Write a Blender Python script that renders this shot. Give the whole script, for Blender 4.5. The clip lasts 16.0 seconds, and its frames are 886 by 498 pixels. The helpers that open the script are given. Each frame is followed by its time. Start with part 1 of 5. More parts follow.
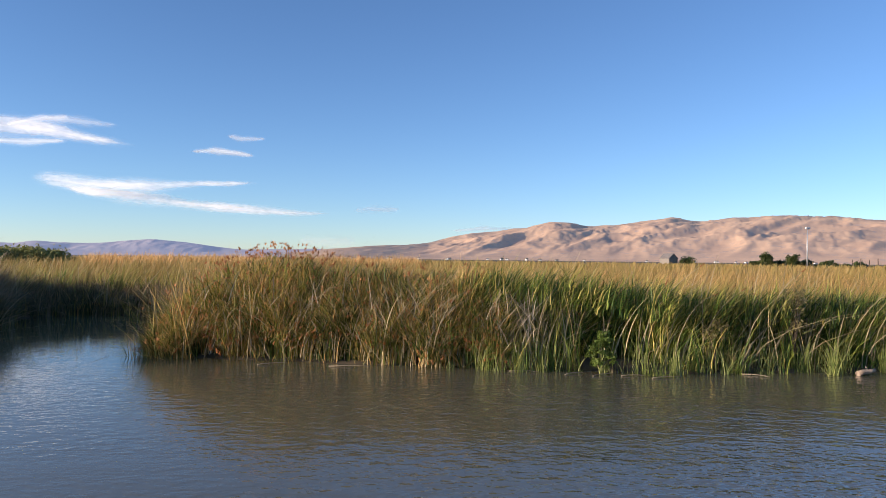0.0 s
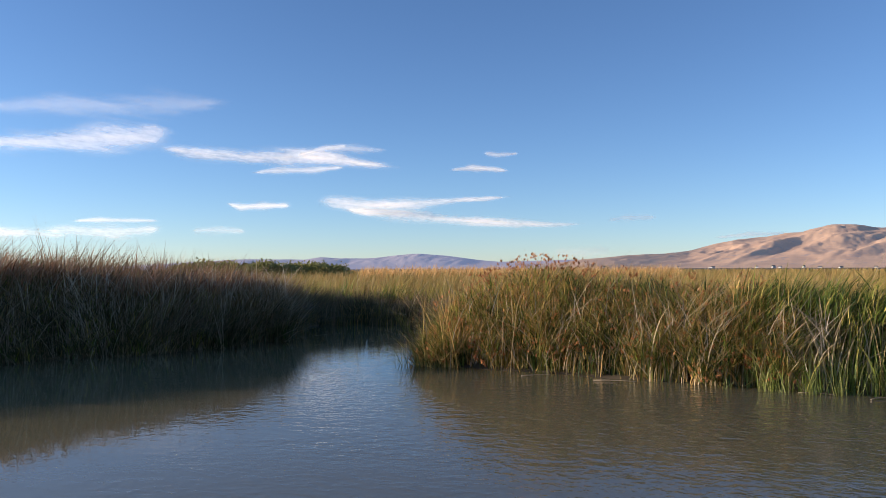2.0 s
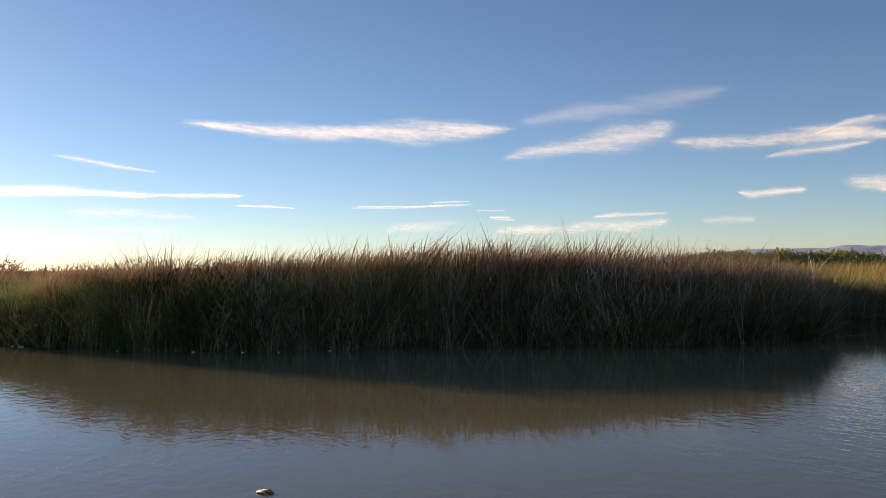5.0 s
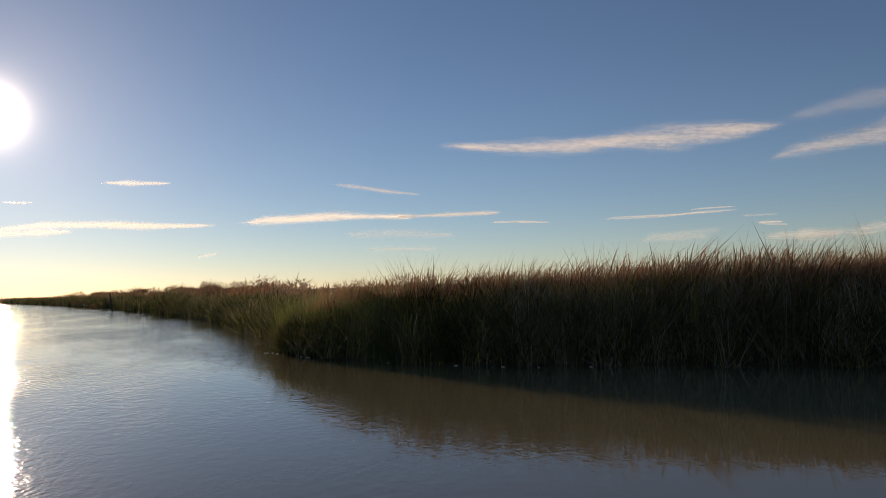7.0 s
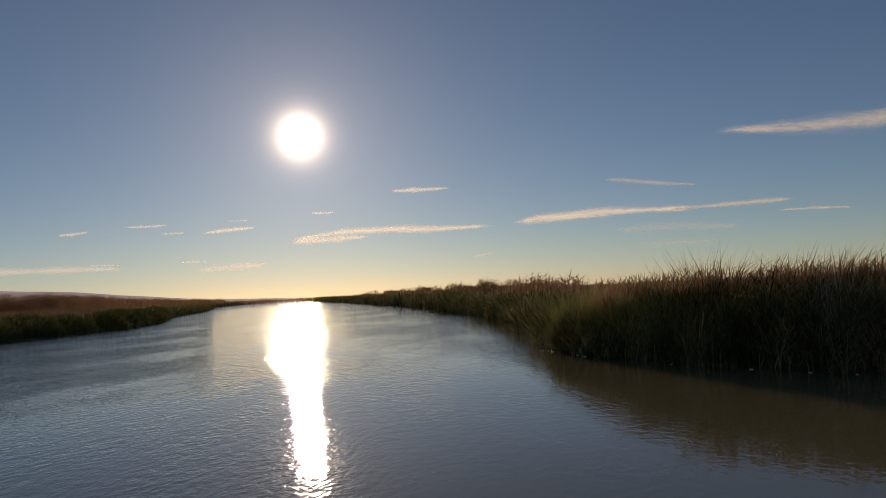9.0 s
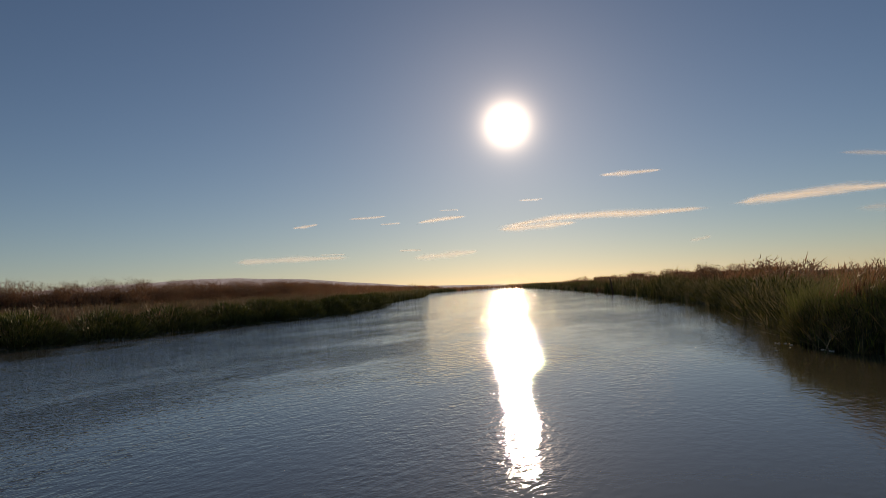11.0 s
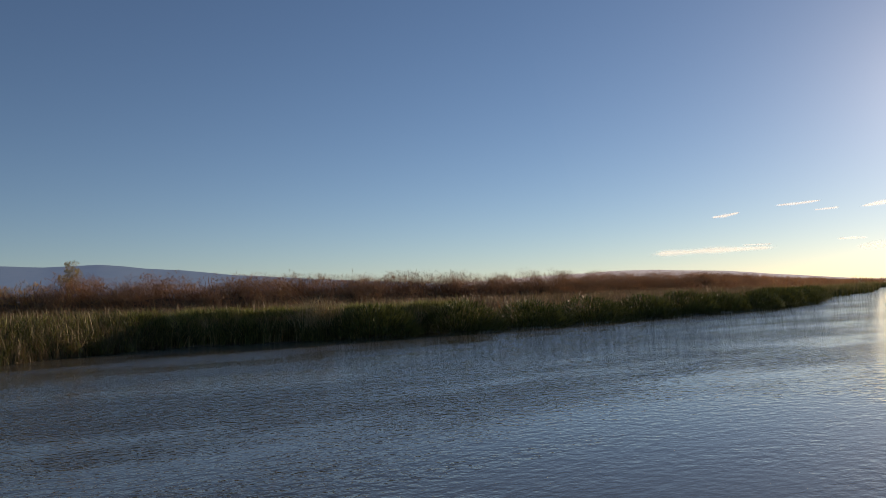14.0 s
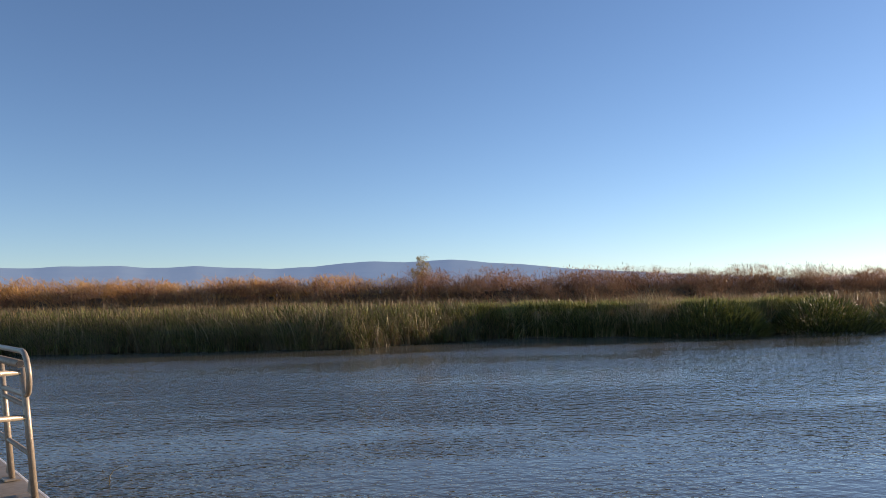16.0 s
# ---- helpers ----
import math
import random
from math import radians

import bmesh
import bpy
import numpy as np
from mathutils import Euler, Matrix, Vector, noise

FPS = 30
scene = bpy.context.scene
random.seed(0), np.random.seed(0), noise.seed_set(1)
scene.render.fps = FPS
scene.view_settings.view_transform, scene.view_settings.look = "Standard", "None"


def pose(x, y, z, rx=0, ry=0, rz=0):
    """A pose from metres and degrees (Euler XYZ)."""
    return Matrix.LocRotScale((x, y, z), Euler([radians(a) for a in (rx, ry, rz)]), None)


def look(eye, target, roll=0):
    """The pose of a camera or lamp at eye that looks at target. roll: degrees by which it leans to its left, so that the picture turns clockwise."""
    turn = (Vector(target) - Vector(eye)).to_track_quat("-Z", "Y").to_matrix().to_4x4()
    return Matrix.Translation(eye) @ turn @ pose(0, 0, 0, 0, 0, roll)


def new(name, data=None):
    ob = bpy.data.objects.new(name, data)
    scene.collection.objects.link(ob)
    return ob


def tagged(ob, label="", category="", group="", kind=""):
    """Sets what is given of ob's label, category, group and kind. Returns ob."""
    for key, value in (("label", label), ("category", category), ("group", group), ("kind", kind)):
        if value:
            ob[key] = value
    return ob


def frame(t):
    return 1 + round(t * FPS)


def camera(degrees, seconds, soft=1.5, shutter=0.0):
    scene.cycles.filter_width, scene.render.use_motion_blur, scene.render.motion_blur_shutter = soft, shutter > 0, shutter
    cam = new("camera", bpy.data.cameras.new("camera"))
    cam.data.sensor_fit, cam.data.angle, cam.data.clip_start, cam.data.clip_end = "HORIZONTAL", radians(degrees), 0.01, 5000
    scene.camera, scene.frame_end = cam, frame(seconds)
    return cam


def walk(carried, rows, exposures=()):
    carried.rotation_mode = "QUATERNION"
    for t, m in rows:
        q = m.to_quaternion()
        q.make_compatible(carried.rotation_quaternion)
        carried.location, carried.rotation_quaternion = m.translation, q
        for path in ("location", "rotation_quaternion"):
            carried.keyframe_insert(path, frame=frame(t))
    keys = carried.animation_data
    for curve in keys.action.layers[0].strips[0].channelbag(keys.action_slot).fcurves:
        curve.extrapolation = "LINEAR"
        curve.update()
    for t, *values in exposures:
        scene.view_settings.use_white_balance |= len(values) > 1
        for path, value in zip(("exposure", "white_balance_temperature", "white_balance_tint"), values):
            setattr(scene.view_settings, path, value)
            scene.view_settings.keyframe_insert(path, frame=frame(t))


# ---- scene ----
cam = camera(61.9, 16.0, soft=0.8)
EYE_HEIGHT = 2.6
# seconds, x, y, heading (degrees left of +y), pitch up, lean
PATH = [
    (0.0, 0.000, 0.000, -0.00, 0.76, 0.69),
    (0.5, -0.041, 0.071, 4.25, 1.76, 0.28),
    (1.0, -0.089, 0.151, 10.89, 1.48, 0.43),
    (1.5, -0.145, 0.237, 16.79, 1.24, -0.22),
    (2.0, -0.211, 0.328, 19.54, 1.52, -0.24),
    (2.5, -0.287, 0.422, 23.49, 1.41, -0.29),
    (3.0, -0.375, 0.516, 31.07, 1.12, -0.35),
    (3.5, -0.475, 0.608, 37.43, 1.12, -0.43),
    (4.0, -0.587, 0.697, 43.29, 1.26, -0.39),
    (4.5, -0.712, 0.781, 50.74, 0.89, -0.40),
    (4.7, -0.765, 0.812, 53.78, 0.94, -0.63),
    (6.8, -1.453, 1.055, 74.35, 2.75, -1.67),
    (7.0, -1.530, 1.067, 77.13, 2.69, -2.03),
    (7.5, -1.730, 1.087, 82.84, 2.79, -2.09),
    (8.0, -1.942, 1.092, 88.20, 3.02, -2.62),
    (8.5, -2.163, 1.081, 93.47, 3.13, -2.83),
    (9.0, -2.394, 1.052, 97.97, 3.30, -2.74),
    (9.2, -2.488, 1.035, 99.49, 3.22, -2.57),
    (11.3, -3.530, 0.664, 116.66, 3.13, -2.63),
    (11.5, -3.632, 0.609, 118.27, 3.19, -2.45),
    (12.0, -3.885, 0.456, 121.08, 3.21, -2.57),
    (12.5, -4.136, 0.279, 126.60, 3.24, -2.35),
    (13.0, -4.381, 0.079, 134.15, 3.87, -2.47),
    (13.5, -4.619, -0.145, 140.07, 3.56, -2.51),
    (14.0, -4.847, -0.393, 145.67, 3.74, -2.03),
    (14.5, -5.062, -0.666, 152.69, 3.72, -1.58),
    (15.0, -5.261, -0.964, 158.73, 4.29, -1.45),
    (15.5, -5.441, -1.287, 165.18, 4.18, -1.40),
    (16.0, -5.599, -1.634, 171.28, 3.96, -1.17),
]
rows = []
for t, x, y, head, tilt, lean in PATH:
    a, e = radians(head), radians(tilt)
    eye = Vector((x, y, EYE_HEIGHT))
    rows.append((t, look(eye, eye + Vector((-math.sin(a) * math.cos(e), math.cos(a) * math.cos(e), math.sin(e))), lean)))
walk(cam, rows, exposures=[(0.0, 0.6, 5700, 15), (3.0, 0.45, 5850, 16), (4.7, 0.32, 6600, 17), (7.0, -0.55, 6950, 18), (9.0, -1.15, 7250, 18), (12.0, -1.12, 7250, 18), (13.0, -0.95, 7100, 18), (13.5, -0.66, 6950, 17), (14.0, -0.42, 6850, 17), (14.5, -0.02, 6750, 17), (16.0, 0.52, 6450, 17)])

# ---- world, sun ----
SUN_HEAD, SUN_RISE = 108.6, 12.3


def toward(head, rise):
    """The unit direction of a heading (degrees left of +y) and an elevation."""
    a, e = radians(head), radians(rise)
    return Vector((-math.sin(a) * math.cos(e), math.cos(a) * math.cos(e), math.sin(e)))


world = bpy.data.worlds.new("evening_sky")
scene.world = world
world.use_nodes = True
wn = world.node_tree
sky = wn.nodes.new("ShaderNodeTexSky")
sky.sky_type = "NISHITA"
sky.sun_disc = False
sky.sun_elevation, sky.sun_rotation = radians(SUN_RISE), radians(-SUN_HEAD)
# a clear evening sky with a little haze round the sun
sky.altitude, sky.air_density, sky.dust_density, sky.ozone_density = 0, 0.8, 0.07, 2.8
wn.links.new(sky.outputs[0], wn.nodes["Background"].inputs[0])
wn.nodes["Background"].inputs[1].default_value = 0.11

lamp = bpy.data.lights.new("sunlight", "SUN")
lamp.energy, lamp.angle, lamp.color = 5.0, radians(0.5), (1.0, 0.78, 0.54)
sunlight = new("sunlight", lamp)
sunlight.matrix_world = look((0, 0, 50), Vector((0, 0, 50)) - toward(SUN_HEAD, SUN_RISE - 1.2))

# ---- materials ----


def material(name):
    m = bpy.data.materials.new(name)
    m.use_nodes = True
    n = m.node_tree.nodes
    return m, n, m.node_tree.links, n["Principled BSDF"]


def ramp(nodes, stops, mode="LINEAR"):
    r = nodes.new("ShaderNodeValToRGB")
    r.color_ramp.interpolation = mode
    el = r.color_ramp.elements
    while len(el) < len(stops):
        el.new(0.5)
    for e, (p, c) in zip(el, stops):
        e.position, e.color = p, (*c, 1)
    return r


def noise_tex(nodes, links, scale, detail=4, vector=None, rough=0.6):
    t = nodes.new("ShaderNodeTexNoise")
    t.inputs["Scale"].default_value, t.inputs["Detail"].default_value, t.inputs["Roughness"].default_value = scale, detail, rough
    if vector is not None:
        links.new(vector, t.inputs["Vector"])
    return t


def mix_col(nodes, links, fac, a, b, mode="MIX"):
    m = nodes.new("ShaderNodeMix")
    m.data_type, m.blend_type = "RGBA", mode
    for socket, value in ((m.inputs[0], fac), (m.inputs[6], a), (m.inputs[7], b)):
        if isinstance(value, (int, float)):
            socket.default_value = value
        elif isinstance(value, tuple):
            socket.default_value = (*value, 1)
        else:
            links.new(value, socket)
    return m.outputs[2]


def math_node(nodes, links, op, a, b=0.0, clamp=False):
    m = nodes.new("ShaderNodeMath")
    m.operation, m.use_clamp = op, clamp
    for socket, value in ((m.inputs[0], a), (m.inputs[1], b)):
        if isinstance(value, (int, float)):
            socket.default_value = value
        else:
            links.new(value, socket)
    return m.outputs[0]


def reed_material(name, shades, tip, tip_from=0.7, tip_amount=0.7, through_light=0.3, patch=None):
    """Blades: one shade each by the blade's own random number and its clump, a dry tip (sunlit tone on tussocks),
    patches of another tone over the bed.
    """
    m, n, l, bsdf = material(name)
    geo = n.new("ShaderNodeNewGeometry")
    uv = n.new("ShaderNodeUVMap")
    sep = n.new("ShaderNodeSeparateXYZ")
    l.new(uv.outputs[0], sep.inputs[0])
    tone = ramp(n, [(i / max(1, len(shades) - 1), c) for i, c in enumerate(shades)])
    mixed = math_node(n, l, "ADD", math_node(n, l, "MULTIPLY", geo.outputs["Random Per Island"], 0.8), math_node(n, l, "MULTIPLY", sep.outputs[0], 0.5))
    l.new(math_node(n, l, "SUBTRACT", mixed, 0.15, True), tone.inputs[0])
    col = tone.outputs[0]
    co = n.new("ShaderNodeTexCoord")
    if patch:
        big = noise_tex(n, l, 0.35, 4, co.outputs["Object"])
        lift = ramp(n, [(0.42, (0, 0, 0)), (0.62, (1, 1, 1))])
        l.new(big.outputs[0], lift.inputs[0])
        col = mix_col(n, l, lift.outputs[0], col, patch)
    fine = noise_tex(n, l, 7.0, 3, co.outputs["Object"])
    grain = ramp(n, [(0.3, (0.72, 0.72, 0.72)), (0.7, (1.2, 1.2, 1.2))])
    l.new(fine.outputs[0], grain.inputs[0])
    col = mix_col(n, l, 1.0, col, grain.outputs[0], "MULTIPLY")
    rise = n.new("ShaderNodeMapRange")
    rise.inputs[1].default_value, rise.inputs[2].default_value = tip_from, 1.0
    l.new(sep.outputs[1], rise.inputs[0])
    fac = math_node(n, l, "MULTIPLY", rise.outputs[0], tip_amount, True)
    col = mix_col(n, l, fac, col, tip)
    l.new(col, bsdf.inputs["Base Color"])
    bsdf.inputs["Roughness"].default_value = 0.5
    bsdf.inputs["Specular IOR Level"].default_value = 0.25
    leaf = n.new("ShaderNodeBsdfTranslucent")
    l.new(col, leaf.inputs[0])
    mixer = n.new("ShaderNodeMixShader")
    mixer.inputs[0].default_value = through_light
    l.new(bsdf.outputs[0], mixer.inputs[1])
    l.new(leaf.outputs[0], mixer.inputs[2])
    l.new(mixer.outputs[0], n["Material Output"].inputs[0])
    return m


def plain_material(name, shades, scale, rough=0.7, metal=0.0, bump=0.2, bump_size=0.01):
    """Two scales of mottling between shades, with fine relief."""
    m, n, l, bsdf = material(name)
    co = n.new("ShaderNodeTexCoord")
    big = noise_tex(n, l, scale, 5, co.outputs["Object"])
    tone = ramp(n, [(0.3 + 0.4 * i / max(1, len(shades) - 1), c) for i, c in enumerate(shades)])
    l.new(big.outputs[0], tone.inputs[0])
    fine = noise_tex(n, l, scale * 9, 4, co.outputs["Object"])
    grain = ramp(n, [(0.3, (0.8, 0.8, 0.8)), (0.7, (1.12, 1.12, 1.12))])
    l.new(fine.outputs[0], grain.inputs[0])
    l.new(mix_col(n, l, 1.0, tone.outputs[0], grain.outputs[0], "MULTIPLY"), bsdf.inputs["Base Color"])
    bsdf.inputs["Roughness"].default_value, bsdf.inputs["Metallic"].default_value = rough, metal
    b = n.new("ShaderNodeBump")
    b.inputs["Strength"].default_value, b.inputs["Distance"].default_value = bump, bump_size
    l.new(fine.outputs[0], b.inputs["Height"])
    l.new(b.outputs[0], bsdf.inputs["Normal"])
    return m


def water_material():
    """Silty slough water: muddy body, wind ripples that die out in the lee of the northern reeds."""
    m, n, l, bsdf = material("slough_water")
    co = n.new("ShaderNodeTexCoord")
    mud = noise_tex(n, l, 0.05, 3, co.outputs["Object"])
    # how bright the water looks by place is put into two body tones
    pale_tone = ramp(n, [(0.35, (0.15, 0.132, 0.072)), (0.65, (0.178, 0.156, 0.085))])
    l.new(mud.outputs[0], pale_tone.inputs[0])
    # deep holds the darker tone only, not a depth
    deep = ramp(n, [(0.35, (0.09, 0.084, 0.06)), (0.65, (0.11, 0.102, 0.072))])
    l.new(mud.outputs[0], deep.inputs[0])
    bsdf.inputs["IOR"].default_value = 1.47

    def waves(turn, along, across, scale, detail):
        mp = n.new("ShaderNodeMapping")
        mp.inputs["Rotation"].default_value = (0, 0, radians(turn))
        mp.inputs["Scale"].default_value = (along, across, 1)
        l.new(co.outputs["Object"], mp.inputs[0])
        return noise_tex(n, l, scale, detail, mp.outputs[0], 0.55).outputs[0]

    ripple = waves(62, 0.65, 1.0, 4.8, 2)
    chop = waves(-12, 0.5, 1.0, 2.0, 2)
    fine = waves(-24, 0.6, 1.0, 8.0, 2)
    height = math_node(n, l, "ADD", math_node(n, l, "ADD", math_node(n, l, "MULTIPLY", ripple, 1.3), math_node(n, l, "MULTIPLY", chop, 1.0)), math_node(n, l, "MULTIPLY", fine, 0.65))
    swell = waves(8, 0.3, 1.0, 0.5, 3)
    height = math_node(n, l, "ADD", height, math_node(n, l, "MULTIPLY", swell, 0.4))
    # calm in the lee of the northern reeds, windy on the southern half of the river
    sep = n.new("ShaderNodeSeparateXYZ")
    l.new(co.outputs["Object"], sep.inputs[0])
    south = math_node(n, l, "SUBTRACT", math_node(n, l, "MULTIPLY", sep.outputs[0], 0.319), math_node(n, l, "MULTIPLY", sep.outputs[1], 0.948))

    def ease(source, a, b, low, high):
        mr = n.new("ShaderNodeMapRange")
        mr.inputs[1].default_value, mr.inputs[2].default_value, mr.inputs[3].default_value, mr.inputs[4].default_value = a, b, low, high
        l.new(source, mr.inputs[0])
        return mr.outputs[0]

    # paler tone to the north and west, darker to the south and east
    l.new(mix_col(n, l, math_node(n, l, "MAXIMUM", ease(south, -6.0, 6.0, 0.0, 1.0), ease(sep.outputs[0], -7.0, 3.0, 0.0, 0.6)), pale_tone.outputs[0], deep.outputs[0]), bsdf.inputs["Base Color"])
    lee = ease(south, -7.0, 5.0, 0.018, 0.085)
    windy = math_node(n, l, "SUBTRACT", ease(south, -3.0, 9.0, 0.0, 0.17), ease(south, 12.0, 30.0, 0.0, 0.11))
    breeze = math_node(n, l, "ADD", ease(sep.outputs[0], -9.0, 2.0, 0.0, 0.15), ease(sep.outputs[0], -14.0, -36.0, 0.0, 0.14))
    patchy = ease(waves(15, 0.3, 1.0, 0.2, 4), 0.40, 0.60, 0.5, 1.6)
    b = n.new("ShaderNodeBump")
    b.inputs["Distance"].default_value = 0.1
    l.new(math_node(n, l, "MULTIPLY", math_node(n, l, "ADD", math_node(n, l, "ADD", lee, windy), breeze), patchy), b.inputs["Strength"])
    # fine ruffling of the open reach down the river and towards the southern shore
    shoreward = math_node(n, l, "MULTIPLY", ease(south, 12.0, 32.0, 0.0, 0.16), ease(sep.outputs[0], -110.0, -50.0, 0.0, 1.0))
    ruffled = math_node(n, l, "ADD", ease(sep.outputs[0], -14.0, -110.0, 0.02, 0.032), shoreward)
    l.new(math_node(n, l, "MULTIPLY", ruffled, ease(waves(15, 0.3, 1.0, 0.2, 4), 0.42, 0.58, 0.8, 1.2)), bsdf.inputs["Roughness"])
    l.new(height, b.inputs["Height"])
    l.new(b.outputs[0], bsdf.inputs["Normal"])
    return m


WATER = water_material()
MUD = plain_material("marsh_mud", [(0.05, 0.038, 0.022), (0.13, 0.10, 0.055), (0.12, 0.087, 0.034)], 0.12, 0.9)
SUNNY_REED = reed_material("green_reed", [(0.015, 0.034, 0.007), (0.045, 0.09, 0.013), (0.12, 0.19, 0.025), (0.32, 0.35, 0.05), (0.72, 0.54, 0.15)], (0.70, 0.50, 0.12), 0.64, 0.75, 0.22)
# the pale tip colour carries the sunlit tops of the tussocks
TUSSOCK = reed_material("tussock_grass", [(0.035, 0.05, 0.012), (0.08, 0.10, 0.024), (0.15, 0.16, 0.04)], (0.32, 0.32, 0.08), 0.5, 0.7, 0.25)
RUSH = reed_material("seeding_rush", [(0.045, 0.06, 0.014), (0.13, 0.15, 0.03), (0.32, 0.27, 0.06), (0.58, 0.36, 0.11), (0.80, 0.52, 0.20)], (0.66, 0.40, 0.14), 0.6, 0.5, 0.25)
FIELD = reed_material("golden_marsh", [(0.08, 0.11, 0.022), (0.19, 0.18, 0.045), (0.36, 0.27, 0.08), (0.52, 0.34, 0.12)], (0.47, 0.33, 0.09), 0.5, 0.5, 0.28, (0.42, 0.24, 0.075))
# part of the bank's shade is put into these darker cattail tones
SHADE_REED = reed_material("shade_toned_cattail", [(0.03, 0.042, 0.016), (0.075, 0.085, 0.03), (0.15, 0.125, 0.055), (0.42, 0.32, 0.19)], (0.46, 0.23, 0.11), 0.7, 0.7, 0.2)
LIME_REED = reed_material("fresh_cattail", [(0.08, 0.11, 0.02), (0.20, 0.24, 0.05), (0.42, 0.42, 0.14)], (0.45, 0.40, 0.14), 0.7, 0.5, 0.25)
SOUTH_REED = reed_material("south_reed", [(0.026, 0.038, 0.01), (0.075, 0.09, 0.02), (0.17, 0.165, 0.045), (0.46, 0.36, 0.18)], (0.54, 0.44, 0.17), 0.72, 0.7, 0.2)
TAN_REED = reed_material("dry_field", [(0.15, 0.115, 0.06), (0.23, 0.17, 0.09), (0.34, 0.255, 0.14)], (0.34, 0.25, 0.135), 0.5, 0.5, 0.25)
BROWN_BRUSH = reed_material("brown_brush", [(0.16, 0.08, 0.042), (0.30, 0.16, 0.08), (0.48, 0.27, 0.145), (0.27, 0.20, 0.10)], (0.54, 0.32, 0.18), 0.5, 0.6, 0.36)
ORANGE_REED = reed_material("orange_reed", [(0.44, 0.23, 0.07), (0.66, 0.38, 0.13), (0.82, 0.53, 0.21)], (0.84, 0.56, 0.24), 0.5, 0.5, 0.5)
TWIG_LEAF = reed_material("pale_leaf", [(0.28, 0.24, 0.10), (0.38, 0.31, 0.14), (0.46, 0.36, 0.18)], (0.4, 0.3, 0.15), 0.6, 0.4, 0.5)
DEAD_STEM = reed_material("dead_stem", [(0.30, 0.24, 0.16), (0.48, 0.40, 0.27), (0.68, 0.58, 0.42)], (0.5, 0.38, 0.24), 0.6, 0.4, 0.2)
STRAW = reed_material("straw", [(0.42, 0.33, 0.17), (0.52, 0.42, 0.24), (0.36, 0.26, 0.12)], (0.45, 0.32, 0.15), 0.6, 0.5, 0.15)
HEADS = reed_material("seed_head", [(0.30, 0.11, 0.035), (0.50, 0.21, 0.07), (0.66, 0.34, 0.13)], (0.4, 0.18, 0.07), 0.6, 0.3, 0.2)
FRESH_LEAF = reed_material("fresh_leaf", [(0.12, 0.17, 0.03), (0.20, 0.26, 0.05), (0.32, 0.35, 0.09)], (0.3, 0.32, 0.08), 0.6, 0.4, 0.35)
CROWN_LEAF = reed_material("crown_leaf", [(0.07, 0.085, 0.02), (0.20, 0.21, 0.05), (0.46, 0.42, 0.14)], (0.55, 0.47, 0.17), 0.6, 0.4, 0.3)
LEAF = reed_material("bush_leaf", [(0.06, 0.08, 0.022), (0.10, 0.12, 0.032), (0.16, 0.16, 0.05)], (0.09, 0.10, 0.03), 0.6, 0.4)
OLIVE_LEAF = reed_material("olive_leaf", [(0.24, 0.24, 0.07), (0.34, 0.32, 0.10), (0.44, 0.36, 0.13)], (0.3, 0.25, 0.08), 0.6, 0.4)
BARK = plain_material("bark", [(0.07, 0.05, 0.035), (0.15, 0.11, 0.075)], 4.0, 0.9)

# ---- the shape of the land ----
NORTH_BANK = [(-700, -256), (-490, -158), (-261, -68), (-154, -29), (-100, -12.5), (-76, -6), (-59, -2), (-46, 0.1), (-38, 0.9), (-33.3, 0.9),
              (-30.3, 2.1), (-27, 4.3), (-24.2, 6.8), (-22.2, 9.6), (-20.6, 13), (-18.2, 16.2), (-16, 18.8), (-14.9, 21.5), (-14.7, 24.0),
              (-15.6, 26.8), (-16.8, 29.0), (-16.4, 30.6), (-14.4, 31.6), (-12.2, 31.2), (-10.4, 28.0), (-8.9, 24.6), (-7.9, 21.4), (-7.5, 18.8), (-5.5, 18.6), (-3, 18.1), (-0.5, 17.7), (2, 17.5), (5, 17), (7, 17.3), (10.5, 17.7), (20, 18.5), (60, 22), (700, 60)]
SOUTH_BANK = [(-700, -258), (-478, -203), (-381, -178), (-210, -100), (-133, -72), (-100, -57), (-83, -51), (-73, -49.5), (-53, -47.5), (-41, -46), (-33, -45.6),
              (-26, -46), (-21, -47.5), (-16, -49), (-11.5, -46), (-7, -43.2), (0, -44.4), (12.7, -46.5), (40, -50), (700, -75)]
LEVEE = [(-700, -320), (-480, -242), (-220, -128), (-110, -80), (-60, -69), (-20, -67), (20, -69), (700, -100)]
RIVER = np.array(NORTH_BANK + SOUTH_BANK[::-1], float)


def line_distance(p, line):
    """Distance of each point of p (n, 2) from an open polyline."""
    best = np.full(len(p), 1e9)
    pts = np.asarray(line, float)
    for a, b in zip(pts[:-1], pts[1:]):
        ab = b - a
        k = np.clip(((p - a) @ ab) / (ab @ ab), 0, 1)
        best = np.minimum(best, np.hypot(*(p - a - k[:, None] * ab).T))
    return best


def in_river(p):
    inside = np.zeros(len(p), bool)
    x, y = p[:, 0], p[:, 1]
    for (ax, ay), (bx, by) in zip(RIVER, np.roll(RIVER, -1, 0)):
        cross = (ay > y) != (by > y)
        if ay != by:
            inside ^= cross & (x < (bx - ax) * (y - ay) / (by - ay) + ax)
    return inside


def from_bank(p):
    """Metres inland; negative in the water."""
    d = np.minimum(line_distance(p, NORTH_BANK), line_distance(p, SOUTH_BANK))
    return np.where(in_river(p), -d, d)


